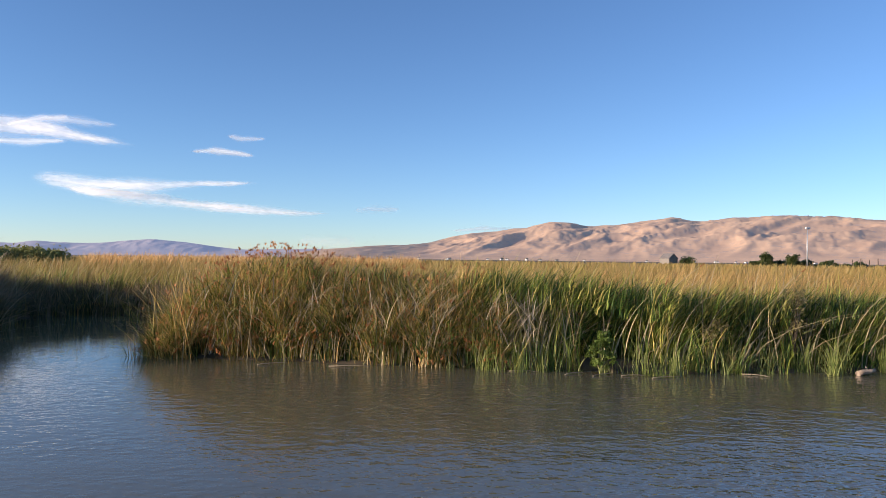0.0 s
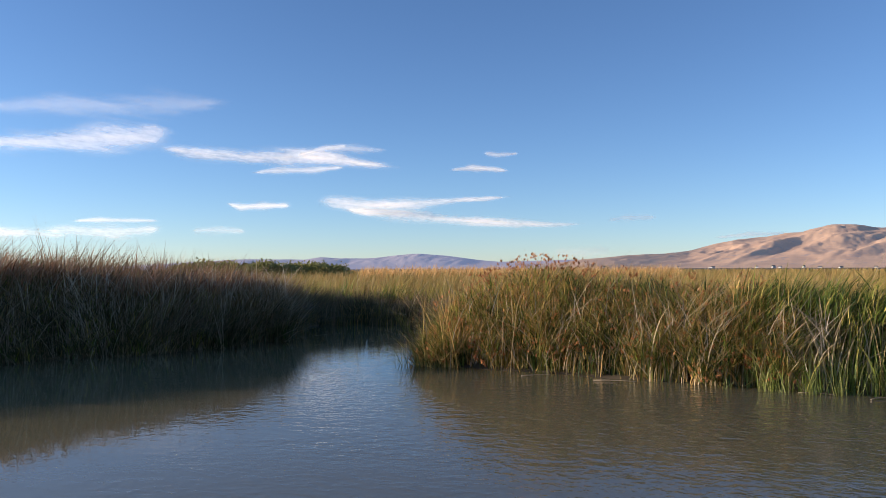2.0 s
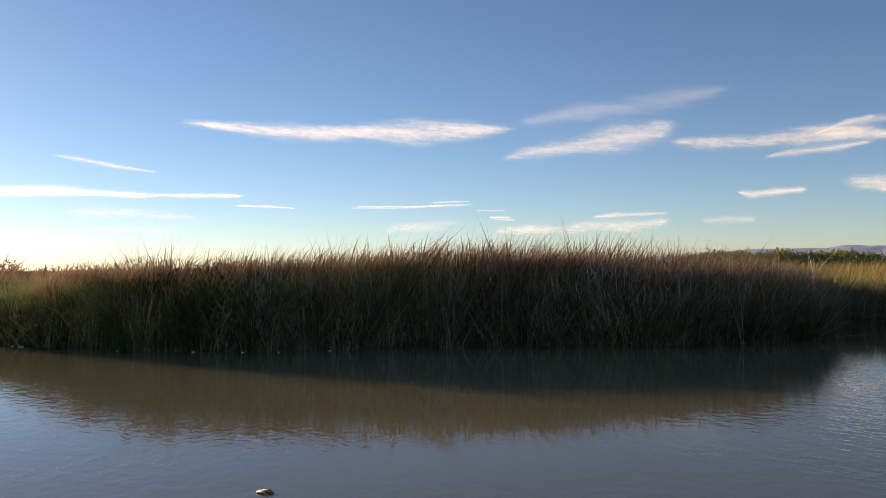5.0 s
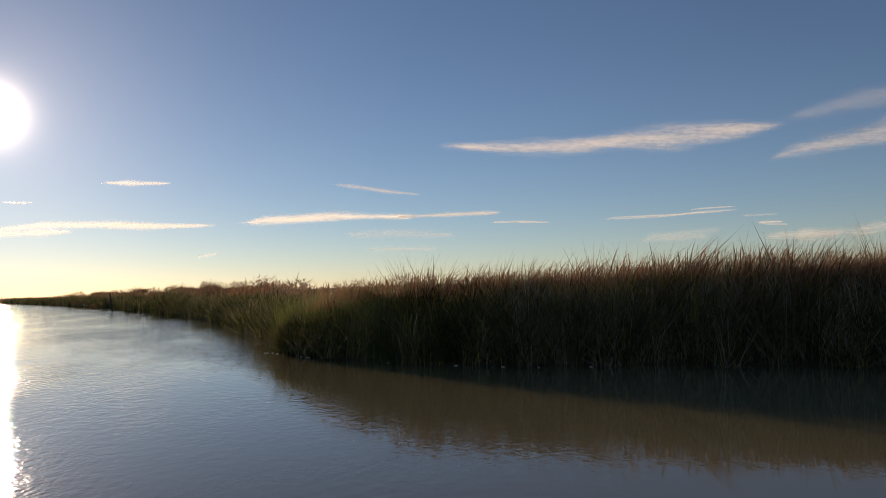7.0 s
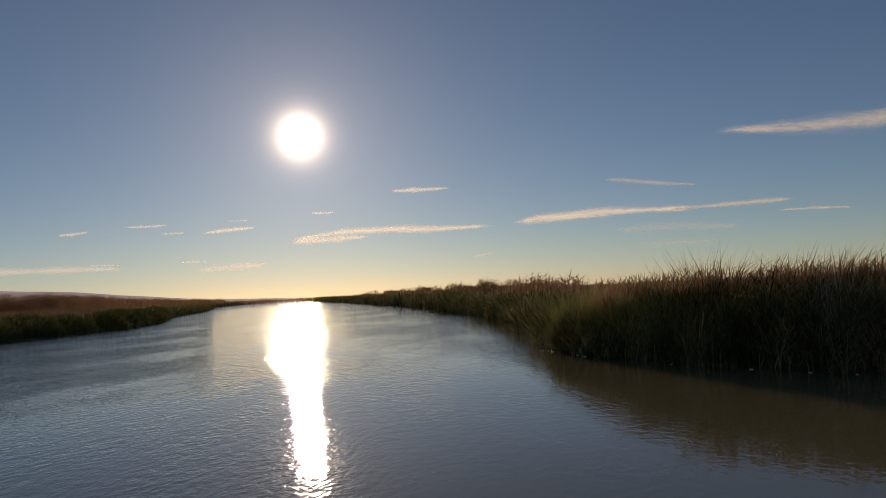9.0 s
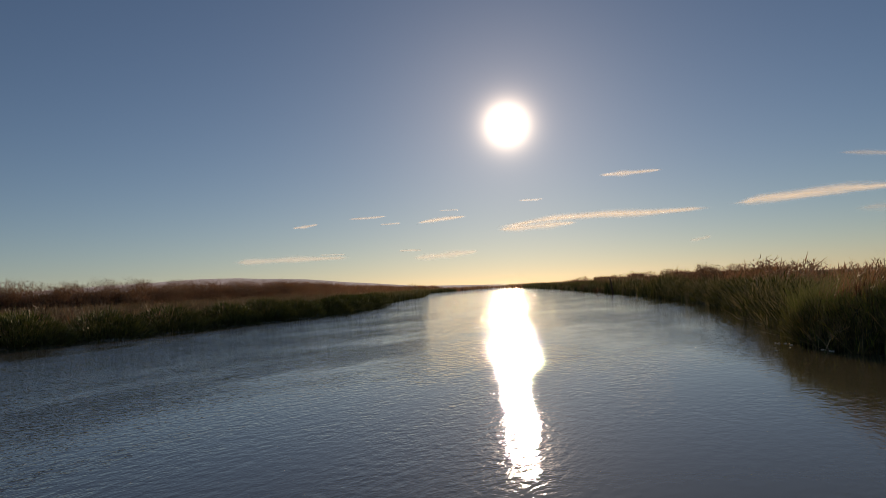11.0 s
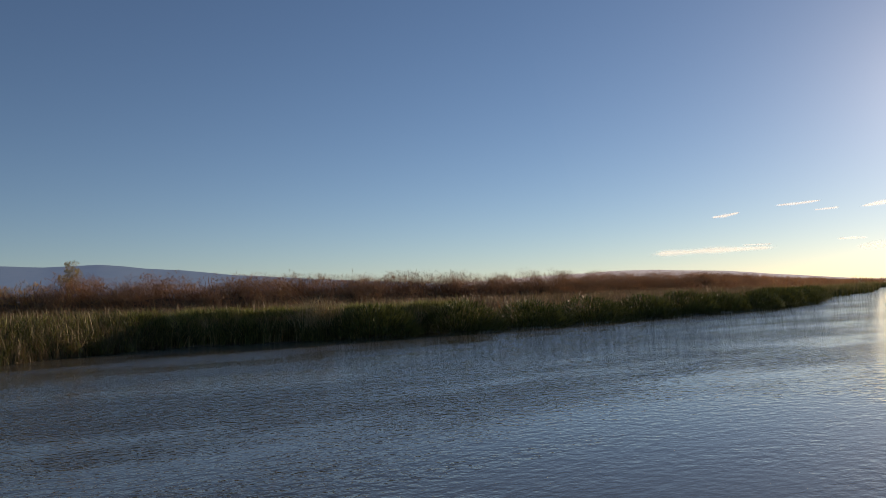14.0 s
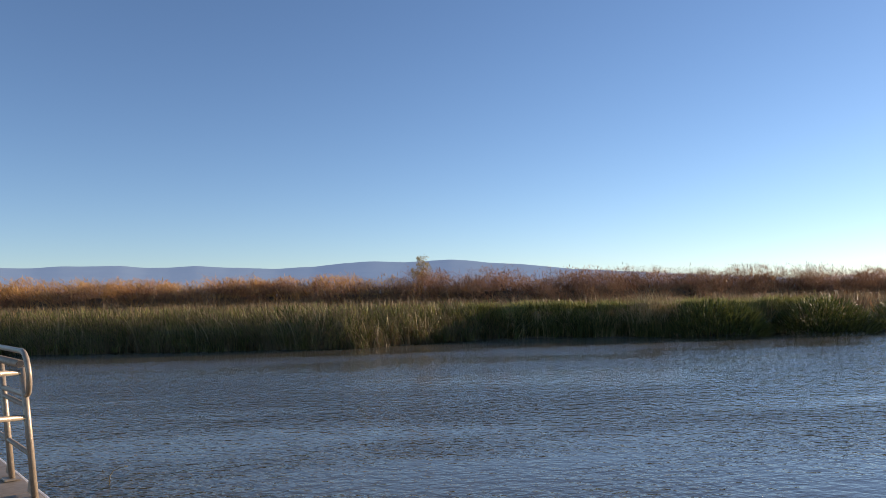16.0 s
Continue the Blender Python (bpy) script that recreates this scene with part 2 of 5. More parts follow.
def lumps(x, y, size, seed=0):
    """A smooth random field of about -1 to 1."""
    r = np.random.RandomState(seed)
    out = np.zeros(np.broadcast(x, y).shape)
    for k in range(7):
        a, ph, s = r.uniform(0, 6.283), r.uniform(0, 6.283), r.uniform(0.6, 2.2) / size
        out = out + np.sin((x * math.cos(a) + y * math.sin(a)) * s * 6.283 + ph)
    return out / 3.2


def land_height(p):
    d = from_bank(p)
    z = np.where(d < 0, np.maximum(-1.6, d * 0.35), np.minimum(0.22, d * 0.12))
    z = z + np.where(d > 1, 0.05 * lumps(p[:, 0], p[:, 1], 6, 3), 0)
    lv = line_distance(p, LEVEE)
    z = z + np.where(p[:, 1] < -50, 3.1, 0) * np.clip((9 - lv) / 6, 0, 1)
    return z


def link_mesh(name, verts, faces, mat, parent=None, label="", smooth=False):
    me = bpy.data.meshes.new(name)
    me.from_pydata(verts, [], faces)
    me.materials.append(mat)
    if smooth:
        me.polygons.foreach_set("use_smooth", [True] * len(me.polygons))
    ob = new(name, me)
    ob.parent = parent
    return tagged(ob, label) if label else ob


def polar_sheet(name, radii, heads, height, mat, smooth=True):
    r, a = np.meshgrid(radii, np.radians(heads), indexing="ij")
    p = np.stack([(-np.sin(a) * r).ravel(), (np.cos(a) * r).ravel()], 1)
    z = height(p)
    nr, na = r.shape
    i = np.arange(nr * na).reshape(nr, na)
    f = np.stack([i[:-1, :-1], i[:-1, 1:], i[1:, 1:], i[1:, :-1]], -1).reshape(-1, 4)
    return link_mesh(name, np.column_stack([p, z]).tolist(), f.tolist(), mat, smooth=smooth)


ground = polar_sheet("ground", np.concatenate([[0.01], np.geomspace(3, 4900, 120)]), np.linspace(0, 360, 289), land_height, MUD)
tagged(ground, "brown marsh mud sheet under reeds and river", "ground", kind="structure")
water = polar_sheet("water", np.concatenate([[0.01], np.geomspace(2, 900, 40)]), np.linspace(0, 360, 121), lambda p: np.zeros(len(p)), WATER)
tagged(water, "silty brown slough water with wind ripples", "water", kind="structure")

# ---- reeds ----
RND = np.random.RandomState(7)


def spread(xmin, xmax, ymin, ymax, count, inland=(0.0, 1e9), keep=None):
    """Random points of a rectangle that lie so far inland."""
    p = np.column_stack([RND.uniform(xmin, xmax, count), RND.uniform(ymin, ymax, count)])
    d = from_bank(p)
    ok = (d >= inland[0]) & (d <= inland[1])
    if keep is not None:
        ok &= keep(p)
    return p[ok]


def along_bank(line, x0, x1, depth, density, ragged=0.4, out=0.0):
    """Points of a strip along a bank, denser at its water edge, with a ragged edge."""
    pts = np.asarray(line, float)
    lo, hi = sorted((x0, x1))
    xs = np.concatenate([pts[:, 0], [lo, hi]])
    ys = np.concatenate([pts[:, 1], np.interp([lo, hi], pts[:, 0], pts[:, 1])])
    ok = (xs >= lo) & (xs <= hi)
    y0, y1 = ys[ok].min() - depth - 1, ys[ok].max() + depth + 1
    chosen = []
    cuts = np.linspace(lo, hi, max(2, int((hi - lo) / 20) + 1))
    for a, b in zip(cuts[:-1], cuts[1:]):
        near = (pts[:, 0] >= a - 14) & (pts[:, 0] <= b + 14)
        q0, q1 = (pts[near, 1].min() - depth - 1, pts[near, 1].max() + depth + 1) if near.any() else (y0, y1)
        count = int((b - a) * (q1 - q0) * density * 1.4)
        p = np.column_stack([RND.uniform(a, b, count), RND.uniform(q0, q1, count)])
        d = line_distance(p, line)
        d = np.where(in_river(p), -d, d) + ragged * lumps(p[:, 0], p[:, 1], 2.6, 5) - out
        chosen.append(p[(d > 0) & (d < depth) & (RND.uniform(0, 1, count) < 1 - 0.75 * np.clip(d / depth, 0, 1))])
    return np.concatenate(chosen)


def tufts(p, each=9, size=0.13):
    """Gathers points into tufts."""
    centres = p[RND.randint(0, len(p), max(1, len(p) // each))]
    q = centres[RND.randint(0, len(centres), len(p))]
    return q + RND.normal(0, size, p.shape)


WIND = np.array([0.75, 0.3])


CLUMP = np.random.RandomState(17).uniform(0, 1, (4096, 4))


def clumped(p, size):
    """Four random numbers shared by the blades of one clump."""
    x, y = p[:, 0] * 0.87 + p[:, 1] * 0.5, p[:, 1] * 0.87 - p[:, 0] * 0.5
    i = np.floor(x / size + 0.45 * lumps(p[:, 0], p[:, 1], size * 2.2, 31) + RND.normal(0, 0.12, len(p))).astype(np.int64)
    j = np.floor(y / size + 0.45 * lumps(p[:, 0], p[:, 1], size * 2.2, 32) + RND.normal(0, 0.12, len(p))).astype(np.int64)
    return CLUMP[((i * 7919) ^ (j * 104729)) & 4095]


def blades(name, p, height, width, mat, label, lean=0.18, wind=0.12, droop=0.16, seg=4, sink=0.12, kind="stuff", category="reeds", bow=2.0, bent=0.06, start=None, clump=0.7, sway=0.12, swell=0.12, push=0.0):
    """A bed of reeds: one tapering, bending ribbon a blade. height and width: arrays or numbers."""
    n = len(p)
    c = clumped(p, clump)
    h = np.broadcast_to(height, (n,)) * (1 + swell * (c[:, 2] * 2 - 1))
    w = np.broadcast_to(width, (n,)) * RND.uniform(0.65, 1.35, n)
    z0 = np.maximum(land_height(p) - sink, -0.35) if start is None else start
    a = RND.uniform(0, 6.283, n)
    k = np.abs(RND.normal(0, lean, n))
    off = np.stack([np.cos(a), np.sin(a)], 1) * k[:, None] + WIND * (wind * RND.uniform(0.3, 1.7, n))[:, None]
    off += (c[:, :2] * 2 - 1) * sway + push
    dr = droop * RND.uniform(0, 1, n) ** 2
    fold = RND.uniform(0, 1, n) < bent
    off[fold] *= RND.uniform(1.5, 4.0, (int(fold.sum()), 1))
    dr[fold] = RND.uniform(0.2, 0.75, int(fold.sum()))
    turn = RND.uniform(0, 3.1416, n)
    side = np.stack([np.cos(turn), np.sin(turn)], 1)
    s = np.linspace(0, 1, seg + 1)
    vper = 2 * seg + 1
    verts = np.zeros((n, vper, 3))
    for i, q in enumerate(s):
        mid = p + off * (h * q ** bow)[:, None]
        half = side * (w * 0.5 * (1 - 0.93 * q ** 2.2))[:, None]
        z = z0 + h * (q - dr * q ** 3)
        for j, sg in enumerate((-1, 1) if i < seg else (0,)):
            verts[:, 2 * i + j, :2] = mid + sg * half
            verts[:, 2 * i + j, 2] = z
    base = (np.arange(n) * vper)[:, None]
    one = [k for i in range(seg - 1) for k in (2 * i, 2 * i + 1, 2 * i + 3, 2 * i + 2)] + [2 * seg - 2, 2 * seg - 1, 2 * seg]
    starts = np.array([4 * i for i in range(seg)])[None] + (np.arange(n) * len(one))[:, None]
    loops = (base + np.array(one)[None]).reshape(-1)
    me = bpy.data.meshes.new(name)
    me.vertices.add(n * vper)
    me.vertices.foreach_set("co", verts.reshape(-1).astype(np.float32))
    me.loops.add(len(loops))
    me.loops.foreach_set("vertex_index", loops.astype(np.int32))
    me.polygons.add(n * seg)
    me.polygons.foreach_set("loop_start", starts.reshape(-1).astype(np.int32))
    me.update(calc_edges=True)
    uv = me.uv_layers.new(name="UVMap")
    along = np.append(np.repeat(s[:-1], 2), 1.0)[loops % vper]
    uv.data.foreach_set("uv", np.column_stack([np.repeat(c[:, 3], len(one)), along]).astype(np.float32).reshape(-1))
    me.materials.append(mat)
    ob = new(name, me)
    return tagged(ob, label, category, kind=kind)


def rise(p, spots, base):
    """Reed height over the plan: a base and smooth local swellings (x, y, radius, extra)."""
    h = np.full(len(p), float(base))
    for x, y, r, extra in spots:
        h += extra * np.exp(-((p[:, 0] - x) ** 2 + (p[:, 1] - y) ** 2) / (r * r))
    return h


def vary(p, h, amount=0.16, size=1.2, seed=1):
    """Uneven tops: clumps, single blades, a few tall spikes."""
    one = RND.uniform(-amount * 1.7, amount * 0.4, len(p)) + (RND.uniform(0, 1, len(p)) < 0.05) * RND.uniform(0.02, 0.1, len(p))
    return h * (1 + 0.08 * lumps(p[:, 0], p[:, 1], size, seed) + one)


def face(p, h, low=0.35, deep=1.7):
    """Blades of every height in front, so that the bank's face slopes back and shows tips all over."""
    d = np.clip(from_bank(p) / deep, 0, 1)
    return h * (low + (1 - low) * np.maximum(d ** 0.8, RND.uniform(0, 1, len(p)) ** 1.3))


# sunlit bank: a mound of seeding rush at the corner, green cattail beyond
TOP_X = [-8.6, -7.6, -6.9, -6.1, -5.3, -4.6, -3.6, -3.0, -1.0, 0.5, 2.0, 3.2, 4.5, 6.0, 7.3, 12, 20]
TOP_H = [0.9, 1.35, 1.85, 2.25, 2.6, 2.8, 2.75, 2.55, 2.45, 2.45, 2.4, 2.35, 2.1, 1.95, 1.85, 1.8, 1.8]


def bank_top(p):
    """Height of the sunlit bank's crest along its length."""
    return np.interp(p[:, 0], TOP_X, TOP_H)


def mantle(name, p, top, slope, length, width, mat, label, lean=0.9, wind=0.0, droop=0.3, seg=2, category="reeds", low=0.55, **more):
    """Short leaves and broken stems lying on a bank's sloping face, from the water up to its crest."""
    rise_to = np.clip((from_bank(p) + 0.25) / slope, 0.02, 1) ** 0.75
    z = rise_to * (top - length[1] * 0.6) * RND.uniform(low, 1.0, len(p))
    return blades(name, p, RND.uniform(*length, len(p)), width, mat, label, lean, wind, droop, seg, start=np.maximum(z, -0.02), category=category, bow=1.25, **more)


def before(p, y):
    return p[p[:, 1] < y]


p = before(tufts(along_bank(NORTH_BANK, -8.6, 0.8, 3.4, 260, 0.3, 0.45), 8), 27)
blades("reed_bed", p, face(p, vary(p, bank_top(p), 0.14), 0.5, 1.3), 0.02, RUSH, "brown and green rushes gone to seed on the sunlit bank corner", 0.34, 0.16, 0.4, bent=0.3, clump=0.55, sway=0.26, swell=0.08)
p = before(tufts(along_bank(NORTH_BANK, -8.2, 0.8, 3.0, 130, 0.3, 0.45), 10), 27)
blades("reed_bed", p, face(p, vary(p, bank_top(p) * 0.98, 0.14), 0.5, 1.3), 0.023, SUNNY_REED, "green reeds standing among the brown rushes", 0.28, 0.2, 0.4, bent=0.25, clump=0.6, sway=0.3, swell=0.08)
for mat, density, length, width, words in ((RUSH, 900, (0.16, 0.5), 0.019, "short rush leaves crossing on the sunlit face"), (SUNNY_REED, 420, (0.2, 0.6), 0.02, "green leaves crossing on the sunlit rush mound"),
                                           (STRAW, 150, (0.15, 0.5), 0.016, "straw coloured broken stems over the rush mound")):
    p = before(along_bank(NORTH_BANK, -8.4, 1.6, 1.5, density, 0.3, 0.05), 26)
    if mat is STRAW:
        p = p[p[:, 0] > -6.3]
    mantle("rush_tangle", p, bank_top(p), 1.2, length, width, mat, words, 0.85, 0.1, clump=0.4, sway=0.5)


def hollow(q):
    """Outside the dark hollow in the bank's face."""
    return ~((q[:, 0] > 3.3) & (q[:, 0] < 5.0) & (from_bank(q) < 1.3))


p = tufts(along_bank(NORTH_BANK, 0.2, 19, 2.4, 400, 0.45, 0.9), 12)
p = p[hollow(p)]
blades("reed_bed", p, vary(p, bank_top(p) + 0.05, 0.13), 0.019, SUNNY_REED, "bright green cattails along the sunlit water edge", 0.2, 0.34, 0.5, 4, bent=0.25, clump=0.8, sway=0.22, swell=0.1)
p = tufts(along_bank(NORTH_BANK, 0.2, 19, 0.9, 80, 0.45, 0.0), 9)
p = p[hollow(p) & (lumps(p[:, 0], p[:, 1], 1.6, 41) > -0.1)]
blades("reed_bed", p, vary(p, np.full(len(p), 1.5), 0.45), 0.025, SUNNY_REED, "shorter green cattails in front of the bank", 0.26, 0.1, 0.3, 4, bent=0.25, clump=0.6, sway=0.3)
p = tufts(along_bank(NORTH_BANK, 0.2, 19, 0.8, 260, 0.5, -0.2), 14, 0.08)
blades("reed_bed", p, vary(p, np.full(len(p), 0.95), 0.55), 0.017, LIME_REED, "short fresh green shoots rising from the water edge", 0.28, 0.05, 0.2, bent=0.15, clump=0.5, sway=0.25)
# drooping fringe of the crest
p = along_bank(NORTH_BANK, 0.4, 19, 1.9, 220, 0.4, 0.45)
blades("reed_fringe", p, RND.uniform(0.4, 0.9, len(p)), 0.018, SUNNY_REED, "wind bent leaf tips drooping from the crest of the bank", 0.45, 0.55, 0.8, 5, start=bank_top(p) * RND.uniform(0.55, 0.82, len(p)), bow=1.5, bent=0.3, clump=0.6, sway=0.3)
# field behind it
p = tufts(spread(-16, 42, 20, 62, 48000, (2.2, 60)), 8, 0.3)
inland = np.clip(from_bank(p) / 9, 0, 1)
blades("reed_bed", p, vary(p, np.where(p[:, 0] < -7.5, 1.25, 1.75) * (1 - inland) + 2.2 * inland, 0.16, 4), 0.026 + 0.0007 * p[:, 1], FIELD, "wide golden green marsh field behind the bank", 0.34, 0.3, 0.4, 2, bent=0.2, clump=1.2, sway=0.3)
p = tufts(spread(-6, 40, 21, 48, 26000, (3.0, 30), lambda q: lumps(q[:, 0], q[:, 1] * 2.0, 9, 21) > 0.15), 9, 0.3)
blades("reed_bed", p, vary(p, np.full(len(p), 2.22), 0.14, 4), 0.024 + 0.0006 * p[:, 1], ORANGE_REED, "patches of rusty orange dry reeds in the marsh field", 0.4, 0.25, 0.35, 2, bent=0.2, clump=1.0, sway=0.3)
head, dist = RND.uniform(-36, 46, 26000), 58 * np.exp(RND.uniform(0, 1, 26000) ** 0.8 * 2.0)
p = np.column_stack([-np.sin(np.radians(head)) * dist, np.cos(np.radians(head)) * dist])
blades("reed_bed", p, vary(p, np.full(len(p), 2.25), 0.14, 9), 0.0014 * dist, FIELD, "far golden marsh reaching to the foot of the hills", 0.22, 0.2, 0.25, 2)
head, dist = RND.uniform(2, 26, 9000), RND.uniform(120, 190, 9000)
p = np.column_stack([-np.sin(np.radians(head)) * dist, np.cos(np.radians(head)) * dist])
blades("reed_bed", p, vary(p, np.full(len(p), 3.0), 0.2, 9), 0.16, ORANGE_REED, "far strip of orange dry reeds", 0.2, 0.2, 0.2, 2)

# shaded bank round the cove and along the river
SHADE_X = [-38, -34, -31.5, -30.2, -29.6, -28.7, -27, -26, -25, -24, -23.2, -22.6, -22.1, -21.8, -21.5, -21, -20.4, -19.8, -19, -18.5, -17.8, -16.8, -15.5, -13]
SHADE_H = [1.9, 2.0, 2.15, 2.3, 2.7, 2.85, 2.9, 3.0, 3.12, 3.12, 3.08, 3.3, 3.25, 3.42, 3.65, 3.4, 3.1, 3.05, 3.12, 2.95, 2.55, 2.5, 2.45, 2.2]


def shade_top(p, lower=0.0):
    """Height of the shaded bank's crest along its length."""
    return np.interp(p[:, 0], SHADE_X, SHADE_H) - lower - 0.06 * np.clip(p[:, 1] - 23, 0, 9)


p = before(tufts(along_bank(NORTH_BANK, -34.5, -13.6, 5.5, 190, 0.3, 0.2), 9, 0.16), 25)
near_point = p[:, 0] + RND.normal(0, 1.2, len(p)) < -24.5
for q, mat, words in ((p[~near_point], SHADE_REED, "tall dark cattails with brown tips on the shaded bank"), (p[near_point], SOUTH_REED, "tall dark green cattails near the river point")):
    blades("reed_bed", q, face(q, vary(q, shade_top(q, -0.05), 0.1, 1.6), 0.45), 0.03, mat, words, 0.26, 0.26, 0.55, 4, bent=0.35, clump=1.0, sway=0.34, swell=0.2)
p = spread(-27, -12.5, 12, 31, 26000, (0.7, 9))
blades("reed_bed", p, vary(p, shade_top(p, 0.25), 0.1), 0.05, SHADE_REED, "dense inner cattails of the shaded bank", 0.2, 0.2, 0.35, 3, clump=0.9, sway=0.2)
# curling dry tips along its crest
p = before(tufts(along_bank(NORTH_BANK, -31, -13.6, 4.0, 60, 0.3, 0.5), 9, 0.22), 24)
blades("reed_fringe", p, RND.uniform(0.4, 0.85, len(p)), 0.024, BROWN_BRUSH, "curling brown leaf tips on the crest of the tall cattails", 0.3, 0.5, 0.7, 5, start=shade_top(p) * RND.uniform(0.72, 0.84, len(p)), bow=1.7, bent=0.3, clump=0.7, sway=0.35)
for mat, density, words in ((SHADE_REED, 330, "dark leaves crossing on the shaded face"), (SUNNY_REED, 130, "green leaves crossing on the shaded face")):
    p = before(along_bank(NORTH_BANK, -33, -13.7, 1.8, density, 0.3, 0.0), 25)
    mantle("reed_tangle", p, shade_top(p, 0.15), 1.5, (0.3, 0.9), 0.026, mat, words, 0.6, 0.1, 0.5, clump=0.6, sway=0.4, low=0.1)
# low banks of the dark side channel, drooping over the water
p = tufts(along_bank(NORTH_BANK, -22, -8.6, 5.0, 150, 0.3, 0.25), 9, 0.16)
p = p[p[:, 1] > 23]
d = from_bank(p)
h = np.minimum(1.3 + 0.13 * d + np.where(p[:, 0] < -15, 0.35, 0.0) + np.clip((25.5 - p[:, 1]) / 2.5, 0, 1) * np.where(p[:, 0] < -12, 1.2, 0.9), 2.7)
# the channel edge's shade is put into the outer rushes' darker tones
inner = d > 2.4
blades("reed_bed", p[inner], vary(p[inner], h[inner], 0.12), 0.032, SUNNY_REED, "golden green rushes lining the dark side channel", 0.26, 0.24, 0.5, 3, bent=0.25, clump=0.9, sway=0.25)
blades("reed_bed", p[~inner], vary(p[~inner], h[~inner] * 0.92, 0.2), 0.036, SHADE_REED, "shade toned rushes at the edge of the side channel", 0.3, 0.1, 0.4, 3, bent=0.2, clump=0.9, sway=0.25)
p = along_bank(NORTH_BANK, -22, -8.6, 1.2, 40, 0.3, 0.1)
p = p[p[:, 1] > 23.5]
blades("reed_bed", p, RND.uniform(0.9, 1.6, len(p)), 0.026, RUSH, "dry rushes hanging out over the side channel", 0.5, 0.0, 0.6, 6, bow=2.6, bent=0.4)
p = along_bank(NORTH_BANK, -34.5, -13.8, 4.5, 45, 0.3, 0.5)
p = p[p[:, 1] < 25]
blades("reed_bed", p, vary(p, shade_top(p, 0.5), 0.15), 0.02, SUNNY_REED, "green reeds inside the shaded bank", 0.16, 0.12)
p = tufts(spread(-60, -8, 2, 64, 40000, (3.0, 45)), 8, 0.3)
blades("reed_bed", p, vary(p, np.where(p[:, 1] > 24, np.minimum(1.5 + 0.09 * from_bank(p), 2.3), np.minimum(shade_top(p, 0.45), 2.7)), 0.17, 4), 0.034, FIELD, "golden green marsh behind the shaded bank", 0.26, 0.26, 0.35, 2, clump=1.6, sway=0.25, swell=0.15)
p = tufts(spread(-36, -27.0, 0.2, 7.0, 14000, (0.35, 3.0)), 12)
blades("reed_bed", p, vary(p, rise(p, [(-28.6, 4.2, 1.4, 0.6)], 2.2)), 0.02, LIME_REED, "fresh yellow green cattail clump on the bank", 0.16, 0.06, clump=0.6, sway=0.2, swell=0.15)
# western shore of the river
p = tufts(along_bank(NORTH_BANK, -110, -33.5, 5, 55, 0.6, 0.3), 12, 0.3)
blades("reed_bed", p, vary(p, rise(p, [(-44, 0, 4, 0.2)], 2.1), 0.2, 3), 0.034, SOUTH_REED, "green and brown reeds on the western river shore", 0.3, 0.1, 0.25, 2, clump=2.2, sway=0.2, swell=0.22)
p = along_bank(NORTH_BANK, -490, -100, 7, 8, 1.0)
blades("reed_bed", p, vary(p, np.full(len(p), 2.6), 0.25, 8), 0.14, SOUTH_REED, "distant reeds on the western river shore", 0.35, 0.1, 0.2, 2, clump=5, swell=0.3)
p = spread(-330, -45, -60, 70, 28000, (4, 70))
blades("reed_bed", p, vary(p, np.full(len(p), 2.1), 0.2, 7), 0.1, BROWN_BRUSH, "brown marsh brush behind the western shore", 0.4, 0.1, 0.2, 2, clump=4, sway=0.2, swell=0.25)

p = spread(-1000, -480, -420, -120, 18000, (0.5, 70))
blades("reed_bed", p, vary(p, np.full(len(p), 3.2), 0.2, 22), 1.0, BROWN_BRUSH, "dark low growth closing the far end of the river", 0.4, 0.1, 0.2, 1, clump=14, swell=0.35)

# southern shore and its field
S_SPOTS = [(-86, -52, 16, -0.8), (-21, -48, 2.5, -0.1), (-36, -47, 4, 0.15)]
p = tufts(along_bank(SOUTH_BANK, -100, 44, 4.5, 70, 0.7, 0.3), 12, 0.25)
green = p[:, 0] < -15.5 + RND.normal(0, 0.8, len(p))
q = p[green & (p[:, 0] > -34 + RND.normal(0, 1.5, len(p)))]
blades("reed_bed", q, vary(q, np.full(len(q), 2.2), 0.14, 2.5), 0.045, SOUTH_REED, "dense green reeds along the southern shore", 0.35, -0.1, 0.5, 3, bent=0.2, clump=1.6, sway=0.25, swell=0.12)
q = p[~green]
blades("reed_bed", q, face(q, vary(q, rise(q, S_SPOTS, 2.2), 0.2, 2.5), 0.4), 0.034, SOUTH_REED, "green and tan reeds with pale tips on the southern shore", 0.4, 0.25, 0.5, 3, bent=0.3, clump=1.2, sway=0.3, swell=0.15)
p = along_bank(SOUTH_BANK, -126, -37, 4.0, 34, 0.5, 0.05)
blades("reed_bed", p, vary(p, np.full(len(p), 1.35), 0.25, 3), 0.055, TUSSOCK, "low dark reeds between the southern tussocks", 0.4, 0.0, 0.5, 2, bent=0.3, clump=1.4, sway=0.3)
# leaves over its face and the tips of its crown
p = along_bank(SOUTH_BANK, -17, 34, 4.5, 190, 0.5, 0.05)
for q, mat, wide, words in ((p[::3], TAN_REED, 0.03, "dry tan leaves over the southern reeds"), (p[1::3], SOUTH_REED, 0.036, "dark leaves over the southern reeds"), (p[2::3], CROWN_LEAF, 0.036, "green leaves over the southern reeds")):
    mantle("reed_tangle", q, np.full(len(q), 2.55) + 0.15 * lumps(q[:, 0], q[:, 1], 4, 71), 1.6, (0.2, 0.55), wide, mat, words, 0.55, 0.2, 0.4, low=0.3, clump=0.8, sway=0.35)
